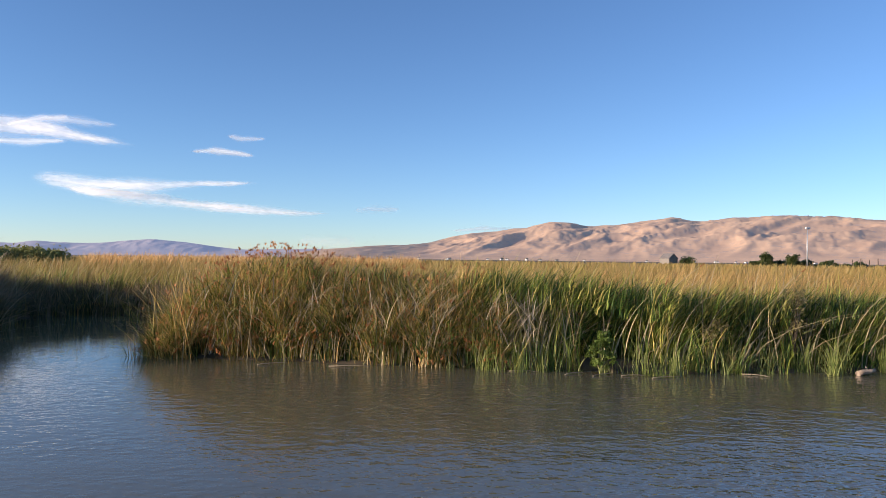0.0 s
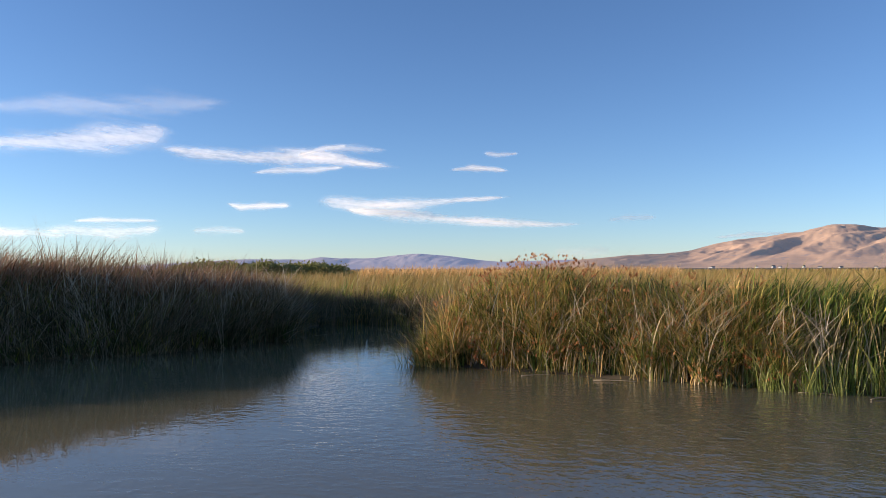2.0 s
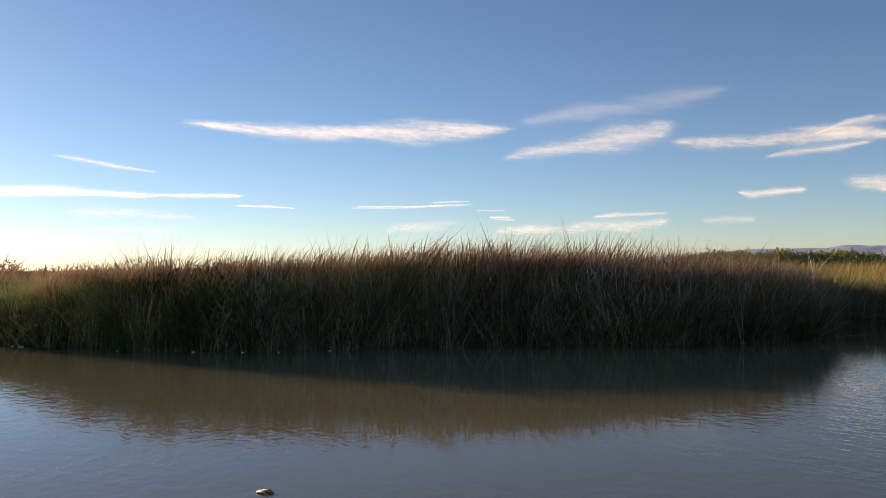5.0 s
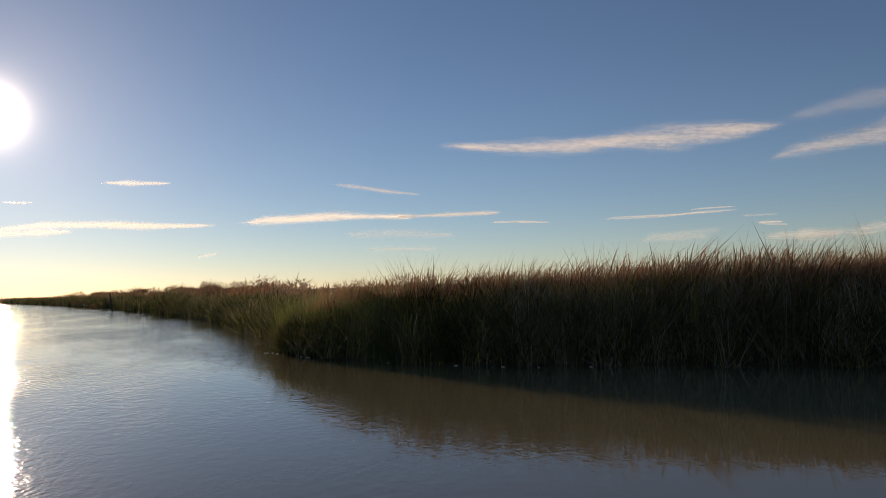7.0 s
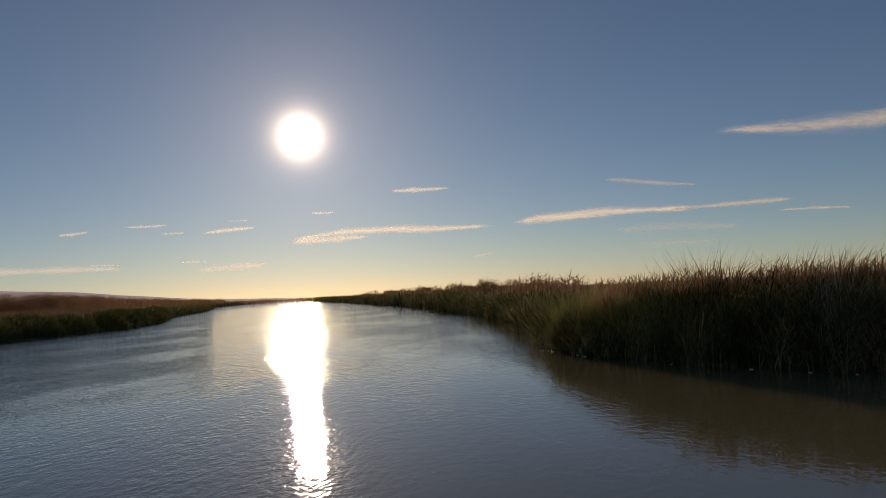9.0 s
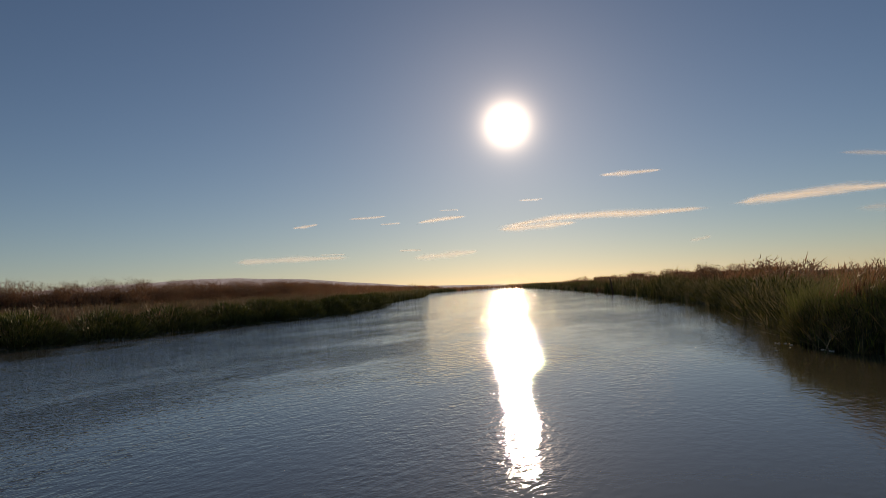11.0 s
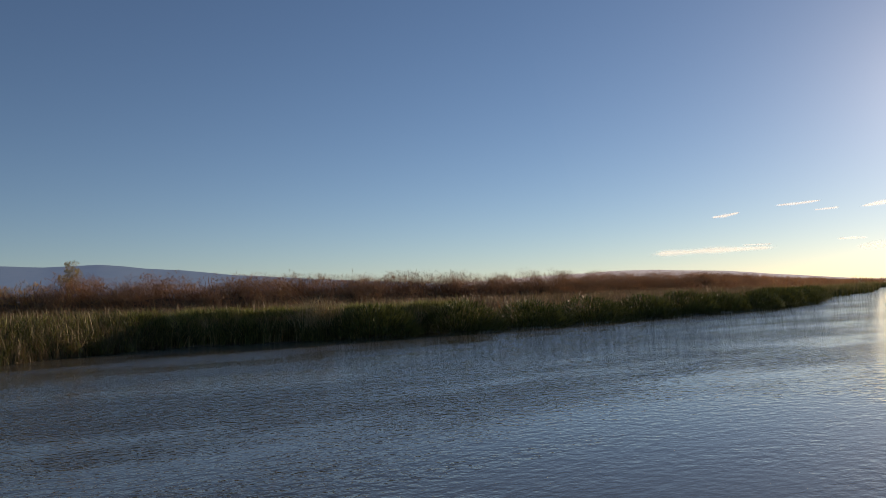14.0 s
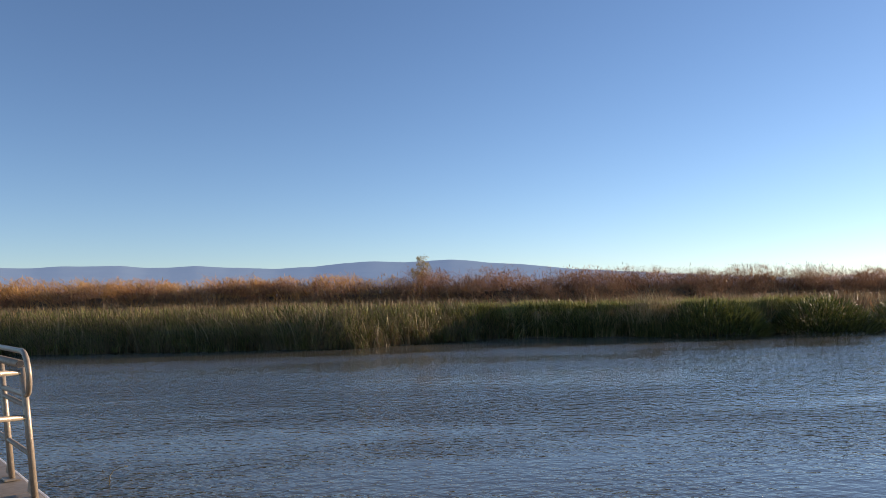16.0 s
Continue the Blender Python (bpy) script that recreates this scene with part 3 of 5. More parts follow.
# sunlit crown and shaded face are put into a paler and a darker tone
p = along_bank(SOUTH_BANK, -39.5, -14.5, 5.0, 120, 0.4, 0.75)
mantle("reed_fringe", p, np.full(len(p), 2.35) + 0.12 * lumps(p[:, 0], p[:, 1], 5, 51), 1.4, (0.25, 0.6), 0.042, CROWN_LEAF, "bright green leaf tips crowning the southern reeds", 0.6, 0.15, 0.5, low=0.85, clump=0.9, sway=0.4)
p = along_bank(SOUTH_BANK, -39.5, -14.5, 1.6, 120, 0.4, 0.0)
mantle("reed_tangle", p, np.full(len(p), 2.0), 0.9, (0.3, 0.8), 0.04, SOUTH_REED, "dark drooping leaves on the southern water edge", 0.6, -0.1, 0.7, low=0.1, clump=0.9, sway=0.3)
p = along_bank(SOUTH_BANK, -480, -100, 8, 9, 1.0)
blades("reed_bed", p, vary(p, np.full(len(p), 2.3), 0.3, 9), 0.12, SOUTH_REED, "distant reeds along the southern shore", 0.35, 0.1, 0.2, 2, clump=6, swell=0.3)
p = tufts(along_bank(SOUTH_BANK, -17, 34, 1.6, 90, 0.3, 0.0), 8, 0.2)
blades("reed_bed", p, vary(p, np.full(len(p), 1.7), 0.5, 2), 0.026, TAN_REED, "dry tan reed stems at the water edge", 0.4, 0.08, 0.25, 3, bent=0.3, clump=0.9, sway=0.3, swell=0.25)
p = spread(-110, 60, -66, -46, 26000, (3.5, 24), lambda q: line_distance(q, LEVEE) > 8.3)
blades("reed_bed", p, RND.uniform(0.35, 0.8, len(p)), 0.04, TAN_REED, "pale dry reed field behind the southern shore", 0.4, 0.15, 0.3, 2, start=2.2 + 0.12 * lumps(p[:, 0], p[:, 1], 5, 61) + RND.uniform(-0.5, 0.1, len(p)), clump=1.4, sway=0.25, swell=0.1)
p = p[::3]
blades("reed_bed", p, 2.5, 0.07, TAN_REED, "standing stems of the pale dry reed field", 0.2, 0.1, 0.2, 2, clump=2, sway=0.2)
p = spread(-300, -104, -150, -52, 14000, (5, 34), lambda q: line_distance(q, LEVEE) > 8.3)
blades("reed_bed", p, vary(p, np.full(len(p), 2.0), 0.2, 5), 0.12, BROWN_BRUSH, "brown dry growth below the far levee", 0.6, 0.12, 0.3, 2, clump=4, sway=0.2, swell=0.2)


def on_levee(x0, x1, count, wide):
    line = np.asarray(LEVEE, float)
    x = RND.uniform(x0, x1, count)
    y = np.interp(x, line[:, 0], line[:, 1]) + RND.normal(0, wide, count)
    return np.column_stack([x, y])


def mounds(name, centres, wide, high, each, length, width, mat, label, lean=0.8, wind=0.4, base=None, category="brush", outward=0.0, seg=1):
    """Rounded shrubs or drooping tussocks, as short shoots standing out of domes. wide and high: ranges in metres."""
    r = RND.uniform(*wide, len(centres))
    tall = RND.uniform(*high, len(centres))
    k = np.repeat(np.arange(len(centres)), each)
    q = RND.uniform(0, 1, len(k)) ** 0.5
    a = RND.uniform(0, 6.283, len(k))
    p = centres[k] + np.stack([np.cos(a), np.sin(a)], 1) * (q * r[k])[:, None]
    foot = land_height(centres)[k] if base is None else base
    z = foot + tall[k] * np.sqrt(np.maximum(0, 1 - q * q)) * RND.uniform(0.02, 1, len(k)) ** 0.5 - 0.1
    return blades(name, p, RND.uniform(*length, len(k)), width * (1.8 if seg == 1 else 1), mat, label, lean, wind, 0.5 + 0.6 * outward, seg, start=z, category=category, bow=1.2, bent=0.2, clump=1.2, sway=0.3 * (1 - 0.6 * outward), swell=0.2, push=outward * np.stack([np.cos(a), np.sin(a)], 1) * q[:, None])


# rounded clumps at the river point
c = np.array([(-32.4, 2.4), (-33.6, 2.7), (-31.3, 3.7), (-35.0, 2.9), (-32.8, 3.8)])
mounds("reed_tussock", c, (1.2, 1.8), (1.2, 1.6), 1700, (0.35, 0.75), 0.026, SOUTH_REED, "rounded green reed clumps at the river point", 0.35, 0.1, category="reeds", outward=0.7, seg=2)
c = on_levee(-150, -11, 900, 2.0) + np.column_stack([np.zeros(900), RND.uniform(-2, 7.5, 900)])
mounds("brush_bed", c, (0.9, 2.2), (1.2, 2.5), 190, (0.15, 0.38), 0.03, BROWN_BRUSH, "rounded rusty shrubs covering the levee", 1.5, 0.5)
x = np.arange(-124, -30, 7.2)
x = x + RND.uniform(-0.8, 0.8, len(x))
c = np.column_stack([x, np.interp(x, *np.asarray(SOUTH_BANK).T) + RND.uniform(-0.2, 0.8, len(x))])
mounds("reed_tussock", c, (2.9, 3.4), (2.2, 2.6), 2900, (0.3, 0.65), 0.055, TUSSOCK, "drooping dark green tussocks at the southern water edge", 0.25, 0.0, category="reeds", outward=1.0, seg=2)
x = np.concatenate([np.arange(-104, -38, 2.7), np.arange(-260, -104, 5.0)])
x = x + RND.uniform(-0.9, 0.9, len(x))
c = np.column_stack([x, np.interp(x, *np.asarray(NORTH_BANK[:10]).T) + RND.uniform(0.7, 2.2, len(x))])
mounds("reed_tussock", c, (1.4, 2.6), (1.2, 2.5), 420, (0.4, 1.0), 0.055, SOUTH_REED, "bushy dark tussocks on the western river shore", 0.45, 0.1, category="reeds", outward=0.7, seg=2)
c = spread(-230, -52, -50, 30, 900, (4, 30))[:230]
mounds("brush_bed", c, (1.2, 3.0), (1.7, 3.4), 120, (0.4, 0.9), 0.08, BROWN_BRUSH, "dark brown shrubs behind the western shore")
x = np.arange(-300, -66, 4.4)
x = x + RND.uniform(-1.8, 1.8, len(x))
c = np.column_stack([x, np.interp(x, *np.asarray(NORTH_BANK[:10]).T) + RND.uniform(5, 9, len(x))])
mounds("brush_bed", c, (1.4, 2.6), (3.0, 4.2), 420, (0.2, 0.45), 0.07, BROWN_BRUSH, "rounded dark shrubs lining the western river shore", 1.3, 0.2)
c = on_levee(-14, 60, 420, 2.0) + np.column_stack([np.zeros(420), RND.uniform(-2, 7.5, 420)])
# orange dry reeds on the sunlit top; the slope's shade is put into brown
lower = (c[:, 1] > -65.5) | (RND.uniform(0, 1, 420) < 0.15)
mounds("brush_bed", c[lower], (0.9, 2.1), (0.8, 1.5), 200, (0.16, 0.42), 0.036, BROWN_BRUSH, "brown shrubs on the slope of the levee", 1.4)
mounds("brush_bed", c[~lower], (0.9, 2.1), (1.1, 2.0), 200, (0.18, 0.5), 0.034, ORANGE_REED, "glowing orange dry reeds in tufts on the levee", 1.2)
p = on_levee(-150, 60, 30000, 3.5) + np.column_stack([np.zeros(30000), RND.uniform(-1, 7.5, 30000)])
# orange tone on the stretch that shows sunlit, brown on the rest
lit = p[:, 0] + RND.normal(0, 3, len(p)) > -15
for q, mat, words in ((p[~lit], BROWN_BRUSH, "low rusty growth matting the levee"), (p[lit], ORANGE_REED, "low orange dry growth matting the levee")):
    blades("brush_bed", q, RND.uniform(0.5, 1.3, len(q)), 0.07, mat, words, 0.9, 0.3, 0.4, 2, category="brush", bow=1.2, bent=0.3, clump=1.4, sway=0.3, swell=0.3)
p = on_levee(-480, -150, 22000, 4.0)
blades("brush_bed", p, vary(p, 1.7 + 0.5 * lumps(p[:, 0], p[:, 1], 14, 13), 0.35, 6), 0.16, BROWN_BRUSH, "distant brown brush on the levee", 0.7, 0.12, 0.3, 2, category="brush", bow=1.1, clump=6, swell=0.35)

# stray stalks and seed heads of the sunlit bank
p = along_bank(NORTH_BANK, -7.5, 14, 4.0, 4, 0.3, 0.2)
blades("bent_stalks", p, RND.uniform(2.2, 2.9, len(p)), 0.03, STRAW, "bent straw coloured dead stalks arching out of the reeds", 0.5, 0.35, 0.5, 7, bent=0.4)
p = before(along_bank(NORTH_BANK, -8.4, 1.5, 1.6, 75, 0.3, -0.15), 23)
q = RND.normal(0, 1, (170, 2)) * (1.4, 0.7) + (-4.5, 19.6)
top = np.concatenate([np.clip((from_bank(p) + 0.35) / 1.2, 0.05, 1) ** 0.75 * bank_top(p) * RND.uniform(0.5, 1.0, len(p)), bank_top(q) * RND.uniform(0.93, 1.06, len(q))])
p = np.concatenate([p, q])
for k in range(6):
    blades("seed_heads", p + RND.normal(0, 0.016, p.shape), 0.07, 0.022, HEADS, "rusty brown seed heads scattered over the rushes", 0.9, 0.2, 0.3, 2, start=top + RND.uniform(-0.02, 0.02, len(p)), category="seed heads")
p = along_bank(NORTH_BANK, -24, -9.5, 3.0, 2.0, 0.3, 0.2)
blades("bent_stalks", p, RND.uniform(1.6, 2.6, len(p)), 0.03, STRAW, "pale broken stalks leaning in the shaded reeds", 0.4, 0.2, 0.3, 6, bent=0.3)
p = along_bank(SOUTH_BANK, -60, 40, 3.0, 3.0, 0.3, 0.2)
blades("bent_stalks", p, RND.uniform(1.6, 3.0, len(p)), 0.045, STRAW, "pale dead stalks among the southern reeds", 0.3, 0.2, 0.3, 5, bent=0.3)

# broken and leaning stems, thatch of the shaded face, overhanging corner
p = along_bank(NORTH_BANK, -23, -13.9, 1.8, 90, 0.3, 0.05)
p = p[p[:, 1] < 25]
blades("bent_stalks", p, RND.uniform(0.5, 2.7, len(p)), 0.02, DEAD_STEM, "pale dead stems leaning every way in the shaded bank", 0.45, 0.0, 0.15, 4, bow=1.15, bent=0.2, clump=0.8, sway=0.35)
p = along_bank(NORTH_BANK, -33, -13.9, 1.0, 40, 0.3, 0.0)
p = p[p[:, 1] < 25]
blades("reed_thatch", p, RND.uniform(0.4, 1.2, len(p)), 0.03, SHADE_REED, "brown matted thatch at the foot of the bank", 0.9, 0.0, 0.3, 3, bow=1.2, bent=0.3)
p = along_bank(NORTH_BANK, -6.3, 2.5, 1.0, 60, 0.3, -0.05)
p = p[p[:, 1] < 25]
blades("rush_tangle", p, RND.uniform(0.35, 1.1, len(p)), 0.016, DEAD_STEM, "pale dead stems crossing on the sunlit face", 0.9, 0.0, 0.3, 3, start=RND.uniform(0.0, 1.5, len(p)), bow=1.2, clump=0.5, sway=0.4)
p = along_bank(NORTH_BANK, -24, -13.9, 1.3, 120, 0.3, -0.05)
p = p[p[:, 1] < 25]
blades("rush_tangle", p, RND.uniform(0.3, 1.1, len(p)), 0.016, DEAD_STEM, "broken dead leaves crossing on the shaded face", 0.9, 0.0, 0.4, 3, start=RND.uniform(0.0, 2.2, len(p)), bow=1.2, clump=0.7, sway=0.4)
p = along_bank(NORTH_BANK, -9.0, 0.8, 2.2, 34, 0.3, 0.0)
p = p[p[:, 1] < 25]
blades("bent_stalks", p, RND.uniform(0.8, 2.6, len(p)), 0.022, RUSH, "tangled brown rush stems on the sunlit face", 0.6, 0.0, 0.2, 5, bow=1.3, bent=0.3)
p = along_bank(NORTH_BANK, -3.5, 2.2, 2.6, 34, 0.3, 0.1)
blades("bent_stalks", p, RND.uniform(1.5, 2.5, len(p)), 0.024, STRAW, "golden stalks arching together out of the rushes", 0.3, 0.6, 0.5, 7, bow=2.4, bent=0.3, clump=0.7, sway=0.35)
p = along_bank(NORTH_BANK, 0.8, 17, 2.6, 14, 0.3, 0.2)
p = p[hollow(p)]
blades("bent_stalks", p, RND.uniform(1.6, 2.7, len(p)), 0.026, STRAW, "golden stalks bent over by the wind", 0.35, 0.45, 0.4, 6, bow=2.2, bent=0.3)
p = RND.normal(0, 0.4, (420, 2)) * (0.8, 0.8) + (-7.3, 19.3)
blades("reed_bed", p, RND.uniform(0.4, 1.1, len(p)), 0.02, RUSH, "dark rushes sprawling over the water at the corner", 0.6, -0.1, 0.3, 5, bow=1.4, bent=0.2)

# ---- distance ----


def hill_material(name, low, high, shade):
    m, n, l, bsdf = material(name)
    co = n.new("ShaderNodeTexCoord")
    big = noise_tex(n, l, 0.006, 6, co.outputs["Object"])
    tone = ramp(n, [(0.35, low), (0.6, high)])
    l.new(big.outputs[0], tone.inputs[0])
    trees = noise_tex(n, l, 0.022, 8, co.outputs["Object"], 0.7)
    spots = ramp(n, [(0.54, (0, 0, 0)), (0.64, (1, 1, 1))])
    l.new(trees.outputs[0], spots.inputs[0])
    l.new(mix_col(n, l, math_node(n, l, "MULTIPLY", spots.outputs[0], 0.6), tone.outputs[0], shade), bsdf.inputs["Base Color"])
    bsdf.inputs["Roughness"].default_value = 0.95
    bsdf.inputs["Specular IOR Level"].default_value = 0.0
    return m


def hills(name, skyline, near, far, mat, label, relief, seed, round_top=True, step=0.12, rows_=96):
    """A range of hills: a crest line (heading, elevation), with spurs and gullies running down to the plain."""
    sky_h, sky_e = zip(*skyline)
    heads = np.arange(sky_h[0], sky_h[-1], step)
    bumps = np.array([noise.fractal(Vector((h * 0.4, seed, 0.3)), 1.0, 2.0, 2) for h in heads])
    level = np.interp(heads, sky_h, sky_e)
    wide = 2 * int(0.45 / step) + 1
    level = np.convolve(np.pad(level, wide // 2, "edge"), np.hanning(wide + 2)[1:-1] / np.hanning(wide + 2)[1:-1].sum(), "valid")
    crest = np.tan(np.radians(level + 0.03 * bumps * np.minimum(1, level)))
    steps = np.linspace(0, 1, rows_)
    a, s = np.meshgrid(heads, steps, indexing="ij")
    r = near + (far - near) * s
    x, y = -np.sin(np.radians(a)) * r, np.cos(np.radians(a)) * r
    rise_ = np.zeros_like(x)
    gully = np.zeros_like(x)
    for i in range(x.shape[0]):
        for j in range(x.shape[1]):
            across, down = a[i, j] * 58.0, s[i, j] * (far - near)
            v = Vector((across / 230 + down / 600, down / 520, seed))
            w = noise.noise_vector(v * 0.9) * 0.35
            gully[i, j] = noise.ridged_multi_fractal(v + w, 0.8, 2.1, 6, 1.0, 1.8) + 0.6 * noise.noise(v * 0.8)
    gully = (gully - gully.mean()) / gully.std()
    body = np.sin(np.clip(s / 0.86, 0, 1) * 1.5708) ** 1.15
    if not round_top:
        body = np.clip(s / 0.86, 0, 1)
    body = np.where(s > 0.86, 1 - ((s - 0.86) / 0.14) ** 2 * 0.8, body)
    top = crest[:, None] * (near + (far - near) * 0.86)
    z = top * body + relief * gully * np.abs(np.sin(np.clip(s / 0.86, 0, 1) * 3.1416)) ** 1.2 * (top / top.max()) ** 0.6
    na, nr = x.shape
    i = np.arange(na * nr).reshape(na, nr)
    f = np.stack([i[:-1, :-1], i[1:, :-1], i[1:, 1:], i[:-1, 1:]], -1).reshape(-1, 4)
    ob = link_mesh(name, np.stack([x, y, z], -1).reshape(-1, 3).tolist(), f.tolist(), mat, smooth=True)
    return tagged(ob, label, "hills", kind="structure")


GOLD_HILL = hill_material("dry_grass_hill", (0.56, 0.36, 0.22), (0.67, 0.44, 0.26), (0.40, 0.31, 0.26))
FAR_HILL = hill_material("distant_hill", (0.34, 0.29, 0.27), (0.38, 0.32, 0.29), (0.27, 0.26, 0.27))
# distance blue is mixed into these base tones
BLUE_HILL = hill_material("hazy_wooded_mountain", (0.14, 0.19, 0.22), (0.15, 0.20, 0.23), (0.12, 0.17, 0.21))
# the air's own light before the far ranges, put into them as glow
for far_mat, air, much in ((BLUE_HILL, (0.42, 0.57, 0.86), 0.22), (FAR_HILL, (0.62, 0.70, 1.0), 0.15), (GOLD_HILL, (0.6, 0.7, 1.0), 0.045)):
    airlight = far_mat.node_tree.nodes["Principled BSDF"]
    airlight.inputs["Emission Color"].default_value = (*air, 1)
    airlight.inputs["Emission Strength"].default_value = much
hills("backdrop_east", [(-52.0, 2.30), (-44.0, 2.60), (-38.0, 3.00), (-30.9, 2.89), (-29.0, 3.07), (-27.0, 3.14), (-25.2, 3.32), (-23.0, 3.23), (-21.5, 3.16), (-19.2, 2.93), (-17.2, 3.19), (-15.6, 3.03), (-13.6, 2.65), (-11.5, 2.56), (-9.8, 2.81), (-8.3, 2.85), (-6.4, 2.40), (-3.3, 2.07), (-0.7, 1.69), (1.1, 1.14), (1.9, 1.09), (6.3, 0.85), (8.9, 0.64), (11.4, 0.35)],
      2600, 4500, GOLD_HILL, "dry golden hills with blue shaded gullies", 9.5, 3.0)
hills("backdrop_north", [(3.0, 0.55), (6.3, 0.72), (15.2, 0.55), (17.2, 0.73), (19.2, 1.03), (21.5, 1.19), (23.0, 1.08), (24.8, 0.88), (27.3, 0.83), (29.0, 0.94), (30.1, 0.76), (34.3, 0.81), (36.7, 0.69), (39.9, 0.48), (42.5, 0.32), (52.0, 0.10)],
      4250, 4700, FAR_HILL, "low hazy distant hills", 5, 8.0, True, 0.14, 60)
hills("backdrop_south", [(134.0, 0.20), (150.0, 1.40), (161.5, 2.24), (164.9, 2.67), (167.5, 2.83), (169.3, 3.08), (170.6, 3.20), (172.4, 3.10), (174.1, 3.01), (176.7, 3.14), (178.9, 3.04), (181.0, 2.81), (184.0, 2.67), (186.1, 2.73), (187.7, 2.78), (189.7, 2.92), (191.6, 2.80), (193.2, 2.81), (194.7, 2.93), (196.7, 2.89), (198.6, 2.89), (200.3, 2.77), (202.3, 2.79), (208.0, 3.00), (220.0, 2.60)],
      3200, 4600, BLUE_HILL, "haze blue wooded mountains on the southern horizon", 0.6, 5.0, False, 0.2, 50)

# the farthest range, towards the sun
HAZY_HILL = hill_material("haze_glow_range", (0.34, 0.33, 0.36), (0.38, 0.36, 0.39), (0.31, 0.31, 0.34))
# warm haze before this range is put into it as glow
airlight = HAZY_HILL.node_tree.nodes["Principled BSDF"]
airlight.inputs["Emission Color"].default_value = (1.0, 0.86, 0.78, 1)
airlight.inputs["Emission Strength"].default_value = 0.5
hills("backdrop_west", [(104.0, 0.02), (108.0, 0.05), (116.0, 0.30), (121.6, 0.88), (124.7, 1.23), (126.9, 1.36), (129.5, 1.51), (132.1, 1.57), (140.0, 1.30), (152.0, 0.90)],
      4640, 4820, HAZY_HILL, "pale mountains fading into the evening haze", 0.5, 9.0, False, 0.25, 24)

# ---- sun and clouds ----
m, n, l, bsdf = material("sun_fire")
bsdf.inputs["Base Color"].default_value = (0, 0, 0, 1)
bsdf.inputs["Emission Color"].default_value = (1.0, 0.93, 0.82, 1)
bsdf.inputs["Emission Strength"].default_value = 60.0
bm = bmesh.new()
bmesh.ops.create_uvsphere(bm, u_segments=48, v_segments=24, radius=4600 * math.tan(radians(0.78)))
me = bpy.data.meshes.new("sun")
bm.to_mesh(me)
bm.free()
me.materials.append(m)
sun = new("sun", me)
sun.location = toward(SUN_HEAD, SUN_RISE) * 4600
# air glow and the sun's glare round it, painted on an added disc
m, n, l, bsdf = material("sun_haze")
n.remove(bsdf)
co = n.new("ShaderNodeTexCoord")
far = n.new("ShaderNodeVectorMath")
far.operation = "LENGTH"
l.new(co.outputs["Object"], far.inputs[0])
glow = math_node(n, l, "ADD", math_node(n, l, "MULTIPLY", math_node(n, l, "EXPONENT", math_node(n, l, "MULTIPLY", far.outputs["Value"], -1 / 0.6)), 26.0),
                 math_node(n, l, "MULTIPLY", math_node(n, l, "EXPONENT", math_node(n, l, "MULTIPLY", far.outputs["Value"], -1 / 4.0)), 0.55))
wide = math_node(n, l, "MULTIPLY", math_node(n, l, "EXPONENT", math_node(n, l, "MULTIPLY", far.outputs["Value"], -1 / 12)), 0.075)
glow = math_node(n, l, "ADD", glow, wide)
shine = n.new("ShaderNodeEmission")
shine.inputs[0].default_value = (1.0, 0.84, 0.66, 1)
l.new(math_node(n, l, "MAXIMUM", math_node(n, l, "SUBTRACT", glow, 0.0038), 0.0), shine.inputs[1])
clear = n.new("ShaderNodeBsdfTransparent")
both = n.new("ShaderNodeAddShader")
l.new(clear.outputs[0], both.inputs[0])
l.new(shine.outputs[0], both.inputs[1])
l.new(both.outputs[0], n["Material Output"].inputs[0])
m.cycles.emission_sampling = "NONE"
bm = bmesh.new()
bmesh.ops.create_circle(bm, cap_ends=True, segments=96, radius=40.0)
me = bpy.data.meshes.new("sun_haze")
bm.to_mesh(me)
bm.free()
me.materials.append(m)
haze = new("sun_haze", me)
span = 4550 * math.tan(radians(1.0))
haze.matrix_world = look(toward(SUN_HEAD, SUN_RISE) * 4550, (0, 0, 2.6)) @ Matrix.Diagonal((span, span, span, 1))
tagged(haze, "soft painted glow of haze and glare round the evening sun", "sun haze", kind="structure")
tagged(sun, "low blazing evening sun above the river", "sun", kind="structure")


